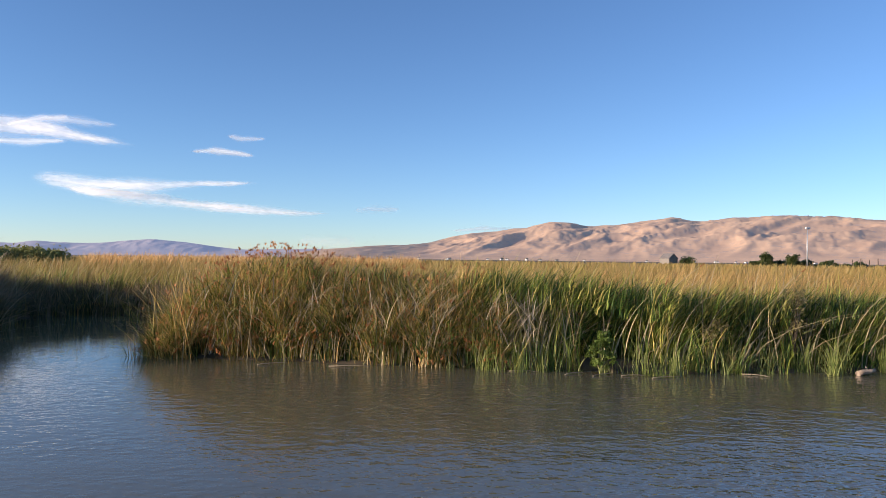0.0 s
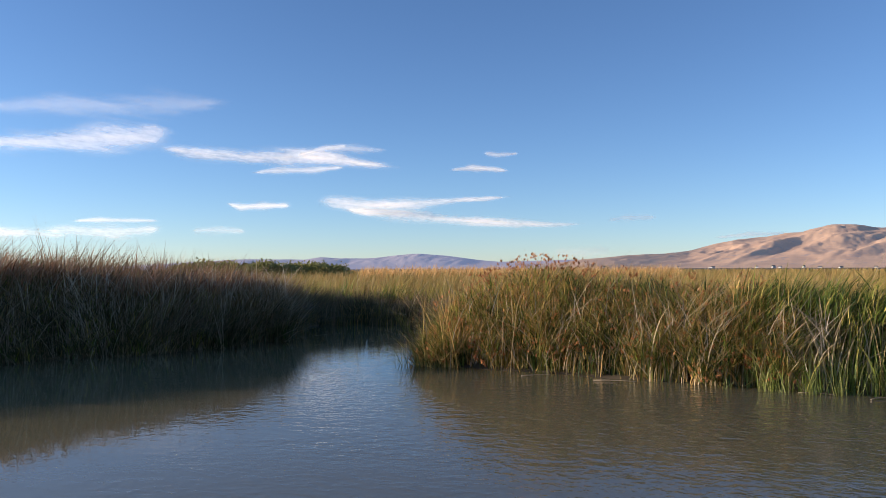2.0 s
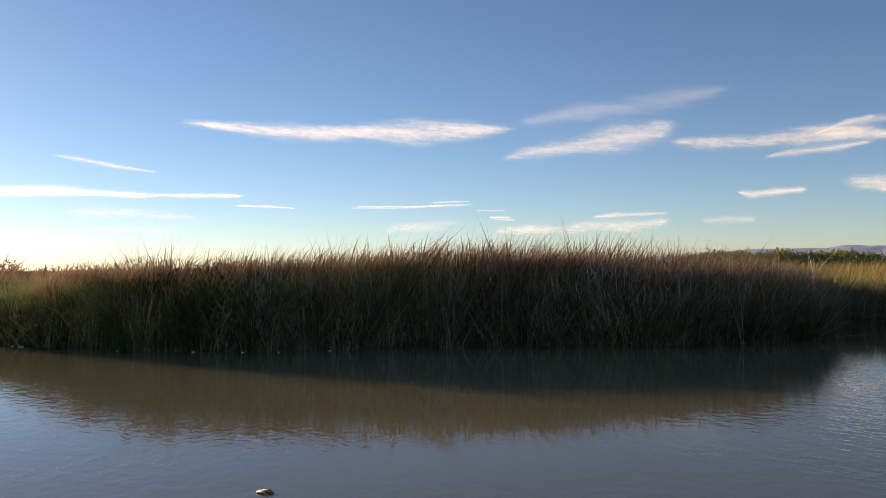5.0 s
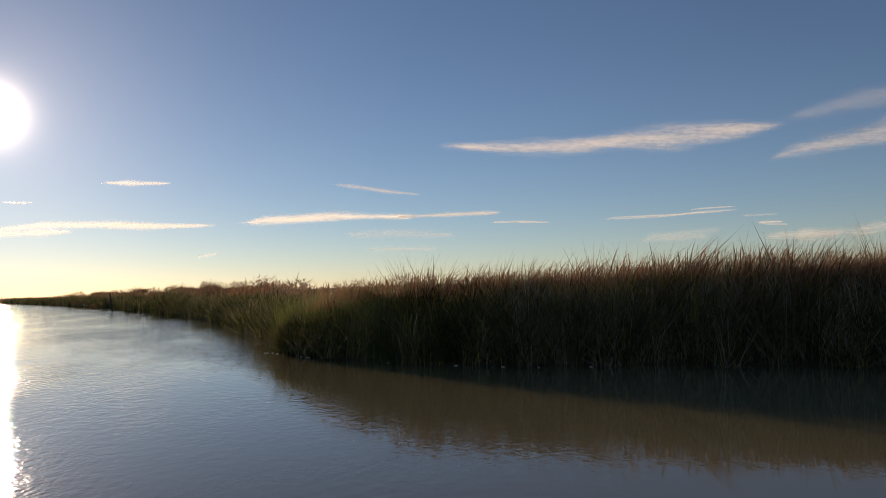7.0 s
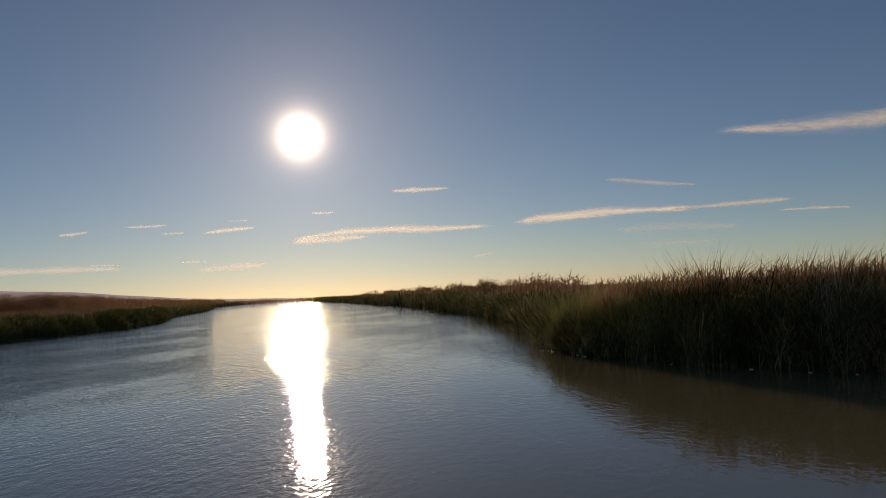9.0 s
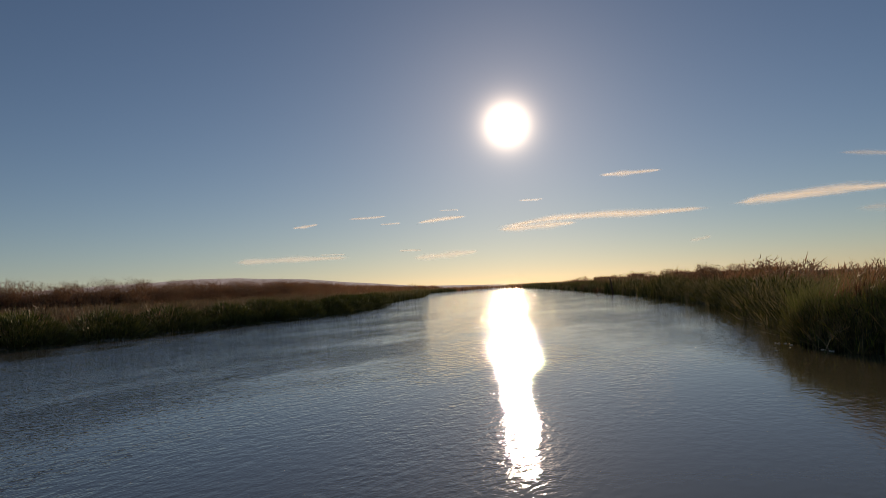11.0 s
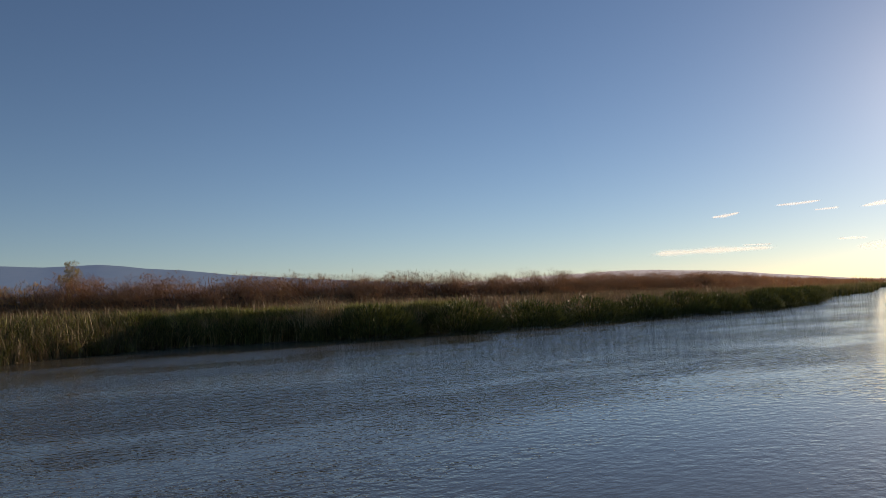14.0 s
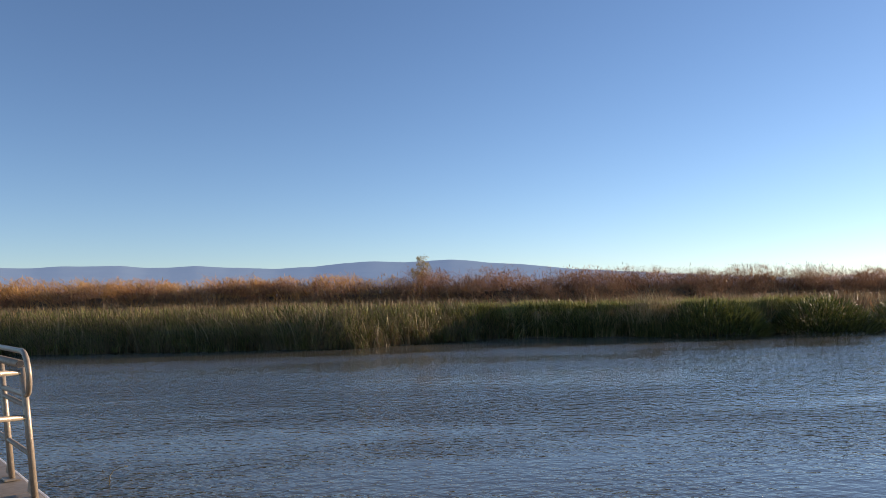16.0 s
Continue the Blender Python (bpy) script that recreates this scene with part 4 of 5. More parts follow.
def cloud_material(amount, forward, ragged):
    """Thin ice cloud: streaky, ragged, lit by the sun and shining through; the sheet's edges fade to nothing."""
    m, n, l, bsdf = material("ice_cloud")
    n.remove(bsdf)
    uv = n.new("ShaderNodeUVMap")
    sep = n.new("ShaderNodeSeparateXYZ")
    l.new(uv.outputs[0], sep.inputs[0])
    co = n.new("ShaderNodeTexCoord")

    def wisps(flat, tall, scale, detail):
        mp = n.new("ShaderNodeMapping")
        mp.inputs["Scale"].default_value = (flat, flat, tall)
        l.new(co.outputs["Object"], mp.inputs[0])
        return noise_tex(n, l, scale, detail, mp.outputs[0], 0.62).outputs[0]

    streak = wisps(0.25, 2.6, 0.008, 5)
    fibre = wisps(0.5, 1.6, 0.03, 4)
    edge = math_node(n, l, "SUBTRACT", 1.0, math_node(n, l, "ABSOLUTE", sep.outputs[1]), True)
    ends = math_node(n, l, "MULTIPLY", math_node(n, l, "SUBTRACT", 1.0, math_node(n, l, "ABSOLUTE", sep.outputs[0]), True), 4.0, True)
    soft = math_node(n, l, "MULTIPLY", edge, ends)
    body = math_node(n, l, "ADD", math_node(n, l, "MULTIPLY", math_node(n, l, "SUBTRACT", streak, 0.5), 3.2), math_node(n, l, "MULTIPLY", math_node(n, l, "SUBTRACT", fibre, 0.5), 1.2))
    dens = math_node(n, l, "ADD", math_node(n, l, "MULTIPLY", soft, 2.2), math_node(n, l, "SUBTRACT", math_node(n, l, "MULTIPLY", body, ragged), 0.15))
    smooth = n.new("ShaderNodeMapRange")
    smooth.interpolation_type = "SMOOTHSTEP"
    smooth.inputs[1].default_value, smooth.inputs[2].default_value = 0.0, 2.9
    l.new(dens, smooth.inputs[0])
    fade = math_node(n, l, "MULTIPLY", soft, 1.5, True)
    alpha = math_node(n, l, "MULTIPLY", math_node(n, l, "MULTIPLY", smooth.outputs[0], fade), amount, True)
    white = n.new("ShaderNodeBsdfDiffuse")
    white.inputs[0].default_value = (0.72, 0.72, 0.72, 1)
    back = n.new("ShaderNodeBsdfTranslucent")
    # the sun's warm colour is put into this tint
    back.inputs[0].default_value = (forward, forward * 0.94, forward * 0.82, 1)
    both = n.new("ShaderNodeAddShader")
    l.new(white.outputs[0], both.inputs[0])
    l.new(back.outputs[0], both.inputs[1])
    clear = n.new("ShaderNodeBsdfTransparent")
    mixer = n.new("ShaderNodeMixShader")
    l.new(alpha, mixer.inputs[0])
    l.new(clear.outputs[0], mixer.inputs[1])
    l.new(both.outputs[0], mixer.inputs[2])
    l.new(mixer.outputs[0], n["Material Output"].inputs[0])
    return m


CLOUDS = {}
CLOUD_FAR = 4300


def cloud(way, amount):
    """A wisp along headings and elevations, with its half thickness there, all in degrees."""
    way = np.asarray(way, float)
    k = np.abs(way[:, 0] - way[0, 0]) / abs(way[-1, 0] - way[0, 0])
    cols, ranks = 56, 9
    verts, uvs = [], []
    middle = way[:, 0].mean()
    slant = -44 * min(1.0, max(0.0, (85 - middle) / 25))
    for i in range(cols + 1):
        u = i / cols
        h, e = np.interp(u, k, way[:, 0]), np.interp(u, k, way[:, 1])
        wide = np.interp(u, k, way[:, 2]) * (1 + 0.12 * math.sin(u * 17 + way[0, 0]))
        for j in range(ranks + 1):
            v = 2 * j / ranks - 1
            verts.append(toward(h, e + v * wide * 0.95) * (CLOUD_FAR + slant * (h - middle)))
            uvs.append((2 * u - 1, v))
    faces = [(i * (ranks + 1) + j, (i + 1) * (ranks + 1) + j, (i + 1) * (ranks + 1) + j + 1, i * (ranks + 1) + j + 1) for i in range(cols) for j in range(ranks)]
    # near the sun a brighter tone carries the light scattered forward
    key = round(amount, 1), 0.95 if way[:, 0].mean() > 85 else 0.66, 1.15 if way[:, 2].max() > 0.6 else 0.5
    if key not in CLOUDS:
        CLOUDS[key] = cloud_material(*key)
    ob = link_mesh("cloud", verts, faces, CLOUDS[key], smooth=True)
    layer = ob.data.uv_layers.new(name="UVMap")
    for lp in ob.data.loops:
        layer.data[lp.index].uv = uvs[lp.vertex_index]
    looks = "bright white" if amount > 0.75 else "thin" if amount > 0.45 else "faint veil of"
    return tagged(ob, looks + " streaked ice cloud high in the evening sky", "cloud", "evening clouds", "stuff")


cloud([(78.1, 10.48, 0.24), (76.1, 10.63, 0.53), (71.7, 10.26, 0.95), (67.4, 10.18, 1.07), (63.2, 10.21, 1.30), (59.1, 10.19, 1.48), (55.2, 10.28, 1.30), (52.9, 10.27, 0.83), (50.5, 10.45, 0.24)], 0.70)
cloud([(53.9, 7.56, 0.18), (52.2, 8.28, 0.71), (49.7, 8.64, 1.18), (46.7, 9.04, 1.48), (43.2, 9.43, 1.78), (39.1, 10.04, 1.54)], 0.45)
cloud([(52.6, 10.67, 0.59), (47.1, 11.27, 1.30), (41.0, 11.78, 1.54), (35.3, 12.39, 0.59)], 0.20)
cloud([(41.9, 8.92, 0.30), (38.4, 8.58, 0.77), (34.5, 8.45, 1.01), (31.4, 8.48, 1.18), (28.4, 8.57, 1.01), (25.4, 8.05, 0.71), (22.3, 7.79, 0.36)], 0.75)
cloud([(34.3, 7.24, 0.18), (32.3, 7.51, 0.47), (29.7, 7.58, 0.53), (26.7, 7.88, 0.24)], 0.70)
cloud([(31.0, 8.56, 0.24), (28.6, 9.26, 0.47), (26.7, 9.49, 0.24)], 0.50)
cloud([(19.2, 7.65, 0.12), (17.3, 7.79, 0.47), (15.8, 7.70, 0.41), (14.2, 7.52, 0.12)], 0.75)
cloud([(16.5, 8.95, 0.24), (15.4, 8.76, 0.41), (13.5, 8.86, 0.18)], 0.50)
cloud([(30.2, 5.31, 0.24), (28.4, 5.19, 0.71), (25.9, 4.91, 0.95), (23.4, 5.02, 0.89), (20.5, 5.18, 0.59), (17.4, 5.38, 0.41), (13.8, 5.58, 0.12)], 0.80)
cloud([(28.6, 5.11, 0.24), (26.3, 4.50, 0.59), (23.8, 4.35, 0.83), (20.5, 4.09, 0.83), (17.4, 3.74, 0.71), (14.0, 3.47, 0.59), (11.1, 3.37, 0.41), (7.7, 3.38, 0.12)], 1.00)
cloud([(36.1, 5.00, 0.12), (34.9, 4.69, 0.47), (33.2, 4.80, 0.47), (31.0, 4.89, 0.30)], 0.80)
cloud([(48.4, 2.77, 0.18), (45.9, 2.77, 0.83), (43.3, 2.73, 0.95), (41.1, 2.94, 0.71), (40.0, 3.19, 0.24)], 0.50)
cloud([(46.5, 3.42, 0.18), (44.6, 3.56, 0.36), (40.3, 3.59, 0.24)], 0.60)
cloud([(54.0, 2.50, 0.36), (50.9, 2.60, 0.77), (48.6, 2.47, 0.30)], 0.40)
cloud([(62.1, 2.99, 0.36), (59.3, 3.07, 0.71), (56.0, 3.27, 0.36)], 0.30)
cloud([(65.1, 4.60, 0.09), (60.4, 4.54, 0.15), (55.4, 4.57, 0.09)], 0.70)
cloud([(58.7, 4.83, 0.09), (57.0, 4.87, 0.13), (55.2, 4.86, 0.09)], 0.70)
cloud([(55.1, 4.16, 0.12), (52.5, 4.11, 0.12)], 0.40)
cloud([(54.1, 3.59, 0.12), (53.2, 3.60, 0.18), (52.2, 3.56, 0.12)], 0.80)
cloud([(38.5, 2.88, 0.36), (36.3, 2.99, 0.65), (34.3, 2.84, 0.30)], 0.30)
cloud([(11.3, 1.29, 0.47), (8.7, 1.31, 0.89), (6.5, 1.38, 0.83)], 0.25)
cloud([(7.1, 3.67, 0.30), (5.2, 3.83, 0.65), (3.2, 3.78, 0.30)], 0.40)
cloud([(-0.4, 2.17, 0.12), (-2.9, 2.41, 0.36), (-6.0, 2.40, 0.12)], 0.55)
cloud([(29.1, 9.19, 0.24), (26.7, 9.27, 0.71), (23.7, 9.15, 0.24)], 0.30)
cloud([(110.0, 4.32, 0.24), (108.1, 4.40, 0.47), (105.8, 4.49, 0.47), (103.4, 4.57, 0.18)], 0.90)
cloud([(110.3, 4.50, 0.18), (108.1, 4.70, 0.30), (105.4, 4.99, 0.41), (101.9, 5.04, 0.53), (98.2, 4.92, 0.47), (93.3, 4.96, 0.18)], 1.00)
cloud([(93.1, 5.00, 0.12), (90.6, 5.26, 0.47), (87.2, 5.38, 0.71), (84.2, 5.48, 0.53), (80.7, 5.35, 0.41), (77.9, 5.30, 0.18)], 1.00)
cloud([(81.2, 5.32, 0.12), (78.1, 5.35, 0.24), (74.1, 5.38, 0.36), (71.9, 5.37, 0.12)], 0.90)
cloud([(73.6, 4.66, 0.09), (71.1, 4.60, 0.21), (68.5, 4.44, 0.09)], 0.80)
cloud([(102.0, 7.98, 0.12), (100.1, 7.98, 0.36), (97.0, 8.03, 0.12)], 0.80)
cloud([(85.9, 7.98, 0.12), (83.7, 7.73, 0.36), (81.1, 7.28, 0.30), (78.2, 6.93, 0.12)], 0.60)
cloud([(85.1, 4.07, 0.41), (80.8, 4.08, 0.71), (75.4, 3.72, 0.36)], 0.30)
cloud([(83.4, 2.90, 0.30), (80.4, 2.84, 0.41), (77.1, 2.73, 0.30)], 0.30)
cloud([(108.1, 6.50, 0.12), (107.1, 6.49, 0.18), (106.0, 6.52, 0.09)], 0.60)
cloud([(65.4, 4.50, 0.09), (61.4, 4.44, 0.15), (58.0, 4.53, 0.12)], 0.50)
cloud([(59.0, 4.59, 0.09), (57.0, 4.63, 0.15), (55.0, 4.61, 0.09)], 0.50)
cloud([(53.7, 3.48, 0.09), (51.9, 3.35, 0.15)], 0.50)
cloud([(62.5, 2.73, 0.36), (59.4, 2.82, 0.65), (56.9, 2.89, 0.36)], 0.30)
cloud([(52.0, 2.33, 0.47), (49.1, 2.54, 0.83), (46.3, 2.44, 0.47)], 0.35)
cloud([(125.6, 5.13, 0.09), (124.6, 5.20, 0.24), (123.5, 5.38, 0.09)], 0.80)
cloud([(121.4, 5.68, 0.09), (119.8, 5.71, 0.18), (118.2, 5.81, 0.09)], 0.70)
cloud([(118.9, 5.17, 0.09), (117.2, 5.22, 0.15)], 0.60)
cloud([(116.1, 5.15, 0.12), (114.3, 5.37, 0.30), (112.0, 5.52, 0.12)], 0.90)
cloud([(114.3, 6.04, 0.09), (112.6, 6.05, 0.12)], 0.50)
cloud([(130.3, 2.66, 0.24), (129.0, 2.70, 0.41), (125.7, 2.76, 0.47), (120.9, 2.73, 0.18)], 0.60)
cloud([(123.7, 3.02, 0.09), (121.5, 2.99, 0.12)], 0.50)
cloud([(117.6, 3.08, 0.09), (116.6, 3.09, 0.18), (115.6, 3.05, 0.09)], 0.70)
cloud([(116.6, 2.46, 0.30), (113.6, 2.61, 0.53), (111.1, 2.77, 0.18)], 0.55)
cloud([(95.6, 2.62, 0.24), (94.0, 2.88, 0.24)], 0.30)
cloud([(107.9, 6.48, 0.09), (106.4, 6.44, 0.15)], 0.40)

# ---- things ----


def part(name, bm, mat, parent, label=""):
    me = bpy.data.meshes.new(name)
    bm.to_mesh(me)
    bm.free()
    me.materials.append(mat)
    ob = new(name, me)
    ob.parent = parent
    return tagged(ob, label) if label else ob


def thing(name, place, label, category, group="", turn=0):
    ob = new(name)
    ob.matrix_world = pose(*place, 0, 0, turn)
    return tagged(ob, label, category, group)


def tube(bm, pts, r0, r1=None, sides=10):
    """A round bar along points, tapering from r0 to r1."""
    pts = [Vector(q) for q in pts]
    r1 = r0 if r1 is None else r1
    rings = []
    side = None
    for i, q in enumerate(pts):
        way = (pts[min(i + 1, len(pts) - 1)] - pts[max(i - 1, 0)]).normalized()
        side = way.orthogonal() if side is None else side - way * side.dot(way)
        side.normalize()
        other = way.cross(side)
        r = r0 + (r1 - r0) * i / max(1, len(pts) - 1)
        rings.append([bm.verts.new(q + side * (r * math.cos(a)) + other * (r * math.sin(a))) for a in (k * 6.28319 / sides for k in range(sides))])
    for a, b in zip(rings[:-1], rings[1:]):
        for k in range(sides):
            f = bm.faces.new((a[k], a[(k + 1) % sides], b[(k + 1) % sides], b[k]))
            f.smooth = True
    bm.faces.new(rings[0][::-1])
    bm.faces.new(rings[-1])
    return bm


def box(bm, size, centre, bevel=0.0, m=None):
    made = bmesh.ops.create_cube(bm, size=1.0)["verts"]
    bmesh.ops.scale(bm, vec=size, verts=made)
    bmesh.ops.translate(bm, vec=centre, verts=made)
    if bevel:
        edges = list({e for v in made for e in v.link_edges})
        bmesh.ops.bevel(bm, geom=edges, offset=bevel, segments=2, affect="EDGES", profile=0.5)
    return bm


def crown(bm, rng, clumps, leaves, leaf, spread_=0.45, flat=0.8):
    """Small leaf quads gathered round clump centres."""
    for c, r in clumps:
        for _ in range(leaves):
            d = Vector((rng.gauss(0, 1), rng.gauss(0, 1), rng.gauss(0, flat))) * (r * spread_)
            if d.length > 1.6 * r * spread_:
                d *= 1.6 * r * spread_ / d.length
            q = Vector(c) + d
            a = Vector((rng.uniform(-1, 1), rng.uniform(-1, 1), rng.uniform(-1, 1))).normalized()
            b = a.orthogonal().normalized()
            s = leaf * rng.uniform(0.6, 1.4)
            bm.faces.new([bm.verts.new(q + v) for v in (-a * s, b * s * 0.45, a * s, -b * s * 0.45)])
    return bm


def bush(name, x, y, z, high, wide, leaf_mat, label, seed, leaves=60, leaf=0.12, clump_count=16, category="bush", group="", mound=False):
    """A shrub or small tree: forking stems and an uneven, gappy crown."""
    rng = random.Random(seed)
    ob = thing(name, (x, y, z), label, category, group)
    clumps = []
    for i in range(clump_count):
        a, q = rng.uniform(0, 6.283), rng.uniform(0, 1) ** 0.6
        h = rng.uniform(0.08, 0.78) if mound else rng.uniform(0.25, 0.95)
        w = wide * 0.5 * q * (1.15 - 0.75 * h)
        clumps.append(((math.cos(a) * w, math.sin(a) * w, high * h), wide * rng.uniform(0.13, 0.26)))
    bm = bmesh.new()
    thick = max(0.03, high * 0.022)
    tube(bm, [(0, 0, -0.3), (0.02 * wide, 0, high * 0.2), (0, 0.02 * wide, high * 0.42)], thick, thick * 0.6, 7)
    for c, r in clumps[::2]:
        c = Vector(c)
        tube(bm, [(0, 0, high * 0.12), c * 0.55 + Vector((0, 0, high * 0.05)), c], thick * 0.5, thick * 0.12, 5)
    part("trunk", bm, BARK, ob)
    bm = bmesh.new()
    crown(bm, rng, clumps, leaves, leaf, 0.5, 0.4 if mound else 0.8)
    cr = part("crown", bm, leaf_mat, ob)
    return ob


def far_place(head, dist):
    return -math.sin(radians(head)) * dist, math.cos(radians(head)) * dist


# trees by the far light mast
for i, (head, dist, high, wide, flat) in enumerate([(-23.7, 300, 5.4, 7, False), (-25.4, 300, 5.6, 6, False), (-24.6, 305, 3.6, 6, True), (-26.2, 305, 4.2, 7, True), (-27.6, 300, 3.7, 8, True), (-29.2, 310, 3.4, 9, True), (-22.9, 310, 3.4, 5, True)]):
    x, y = far_place(head, dist)
    bush("tree", x, y, 0.2, high, wide, LEAF, "dark green round tree far across the marsh", 40 + i, 110, 0.36, 26, "tree", "trees by the light mast", flat)
x, y = far_place(-18.3, 395)
bush("bush", x, y, 0.2, 3.9, 10, LEAF, "dark green hedge like bush beside a barn", 60, 70, 0.5, 22)
# thickets beyond the cove
for i, (head, dist, high, wide) in enumerate([(38.6, 150, 3.5, 11), (36.2, 150, 4.2, 13), (34.0, 148, 4.1, 12), (31.0, 152, 3.7, 13), (28.8, 150, 3.5, 11)]):
    x, y = far_place(head, dist)
    bush("bush", x, y, 0.2, high, wide, OLIVE_LEAF, "low olive green thicket out on the marsh", 70 + i, 260, 0.3, 42, "bush", "thickets on the marsh", True)
# scrub along the western shore
SCRUB = random.Random(5)
for i in range(16):
    x = -120 - 13 * i - SCRUB.uniform(0, 8)
    y = float(np.interp(x, [q[0] for q in NORTH_BANK[:12]], [q[1] for q in NORTH_BANK[:12]])) + SCRUB.uniform(3.5, 9)
    bush("bush", x, y, 0.2, SCRUB.uniform(1.8, 2.6), SCRUB.uniform(6, 11), BROWN_BRUSH, "dark brown scrub bush on the western shore", 90 + i, 110, 0.13 + 0.009 * i, 24, "bush", "scrub on the western shore", True)
for i, (head, dist) in enumerate([(90.3, 96), (91.6, 112), (93.2, 104), (94.1, 118), (95.0, 106), (95.7, 125), (96.8, 140), (98.2, 165), (99.6, 190), (92.4, 130), (100.8, 225), (102.0, 260)]):
    x, y = -2.4 - math.sin(radians(head)) * dist, 1.0 + math.cos(radians(head)) * dist
    bush("bush", x, y, 0.2, SCRUB.uniform(3.1, 4.0) + dist * 0.002, SCRUB.uniform(4, 8), BROWN_BRUSH, "twiggy brown shrub above the western reeds", 140 + i, 240, 0.08 + 0.0003 * dist, 28, "bush", "shrubs above the western reeds", True)
# the lone shrub on the levee
bush("bush", -13.9, -68.8, 3.1, 3.7, 2.4, TWIG_LEAF, "thin twiggy lone shrub standing on the levee", 120, 45, 0.08, 24)

# leafy plants in the sunlit bank
bush("marsh_plant", 3.7, 17.1, 0.0, 1.2, 0.7, FRESH_LEAF, "bright green leafy plant at the water edge", 131, 60, 0.04, 22, "plant", "", True)
bush("marsh_plant", 8.6, 18.1, 0.1, 1.95, 0.9, TWIG_LEAF, "yellowing bushy plant among the cattails", 132, 50, 0.04, 18, "plant")
bush("marsh_plant", 6.5, 17.6, 0.0, 1.25, 0.8, TWIG_LEAF, "grey seeding plant among the cattails", 133, 40, 0.04, 12, "plant")

# barn
BOARD = plain_material("weathered_board", [(0.20, 0.17, 0.14), (0.30, 0.26, 0.21)], 1.2, 0.85)
SHINGLE = plain_material("grey_roofing", [(0.16, 0.14, 0.12), (0.22, 0.19, 0.17)], 0.8, 0.8)
x, y = far_place(-17.0, 400)
barn = thing("barn", (x, y, 0.2), "small grey weathered barn with a gable roof", "barn", turn=20)
bm = bmesh.new()
w, d, h, g = 2.6, 3.8, 4.0, 6.4
v = [bm.verts.new(q) for q in ((-w, -d, -0.3), (w, -d, -0.3), (w, d, -0.3), (-w, d, -0.3), (-w, -d, h), (w, -d, h), (w, d, h), (-w, d, h), (0, -d, g), (0, d, g))]
for f in ((0, 1, 5, 8, 4), (1, 2, 6, 5), (2, 3, 7, 9, 6), (3, 0, 4, 7)):
    bm.faces.new([v[k] for k in f])
part("wall", bm, BOARD, barn)
for sg in (-1, 1):
    bm = bmesh.new()
    q = [(0, -d - 0.3, g + 0.12), (0, d + 0.3, g + 0.12), (sg * (w + 0.3), d + 0.3, h - 0.12), (sg * (w + 0.3), -d - 0.3, h - 0.12)]
    lo = [bm.verts.new(Vector(a)) for a in q]
    hi = [bm.verts.new(Vector(a) + Vector((0, 0, 0.1))) for a in q]
    bm.faces.new(lo), bm.faces.new(hi[::-1])
    for k in range(4):
        bm.faces.new((lo[k], hi[k], hi[(k + 1) % 4], lo[(k + 1) % 4]))
    part("roof", bm, SHINGLE, barn)
bm = bmesh.new()
box(bm, (1.0, 0.08, 1.9), (0, -d - 0.03, 0.75), 0.02)
part("door", bm, SHINGLE, barn)

# light mast
GALV = plain_material("galvanised_steel", [(0.62, 0.60, 0.56), (0.72, 0.70, 0.66)], 3.0, 0.45, 0.5, 0.1, 0.002)
x, y = far_place(-26.25, 300)
mast = thing("light_mast", (x, y, 0.2), "tall pale steel light mast across the marsh", "light mast", turn=26)
bm = bmesh.new()
tube(bm, [(0, 0, -0.3), (0, 0, 8), (0, 0, 15)], 0.28, 0.16, 10)
part("pole", bm, GALV, mast)
bm = bmesh.new()
tube(bm, [(-1.1, 0, 14.9), (1.1, 0, 14.9)], 0.09)
part("cross_arm", bm, GALV, mast)
for sg in (-1, 1):
    bm = bmesh.new()
    box(bm, (0.8, 0.6, 0.55), (sg * 0.75, -0.1, 15.15), 0.08)
    part("floodlight", bm, GALV, mast)
# fence posts by the trees
for i in range(5):
    x, y = far_place(-29.0 - 0.5 * i, 290)
    post = thing("fence_post", (x, y, 0.1), "dark wooden fence post at the marsh edge", "fence post", "far fence posts")
    bm = bmesh.new()
    tube(bm, [(0, 0, -0.3), (0.02, 0, 3.0 + 0.4 * (i % 2)), (0.02, 0.01, 3.9 + 0.4 * (i % 2))], 0.16, 0.13, 8)
    part("stake", bm, BARK, post)

# channel marker post
marker = thing("marker_post", (-136.3, -25.9, 0.0), "dark wooden marker post standing in the river", "post")
bm = bmesh.new()
tube(bm, [(0, 0.2, -1.6), (0.02, -0.1, 1.0), (0.05, -0.36, 2.9)], 0.17, 0.14, 10)
part("stake", bm, BARK, marker)
bm = bmesh.new()
box(bm, (0.36, 0.36, 0.1), (0.05, -0.36, 2.95), 0.03)
part("cap", bm, BARK, marker)

# dead reed clump on the southern shore
p = RND.normal(0, 0.55, (260, 2)) * (1.4, 0.5) + (-25.7, -46.3)
blades("dead_reed_clump", p, RND.uniform(0.6, 1.5, 260), 0.04, STRAW, "tangled clump of bleached dead reed stems", 1.0, 0.2, 0.3, 4, kind="", category="dead reeds", bow=1.1, start=RND.uniform(0.7, 2.1, 260), sway=0.5)

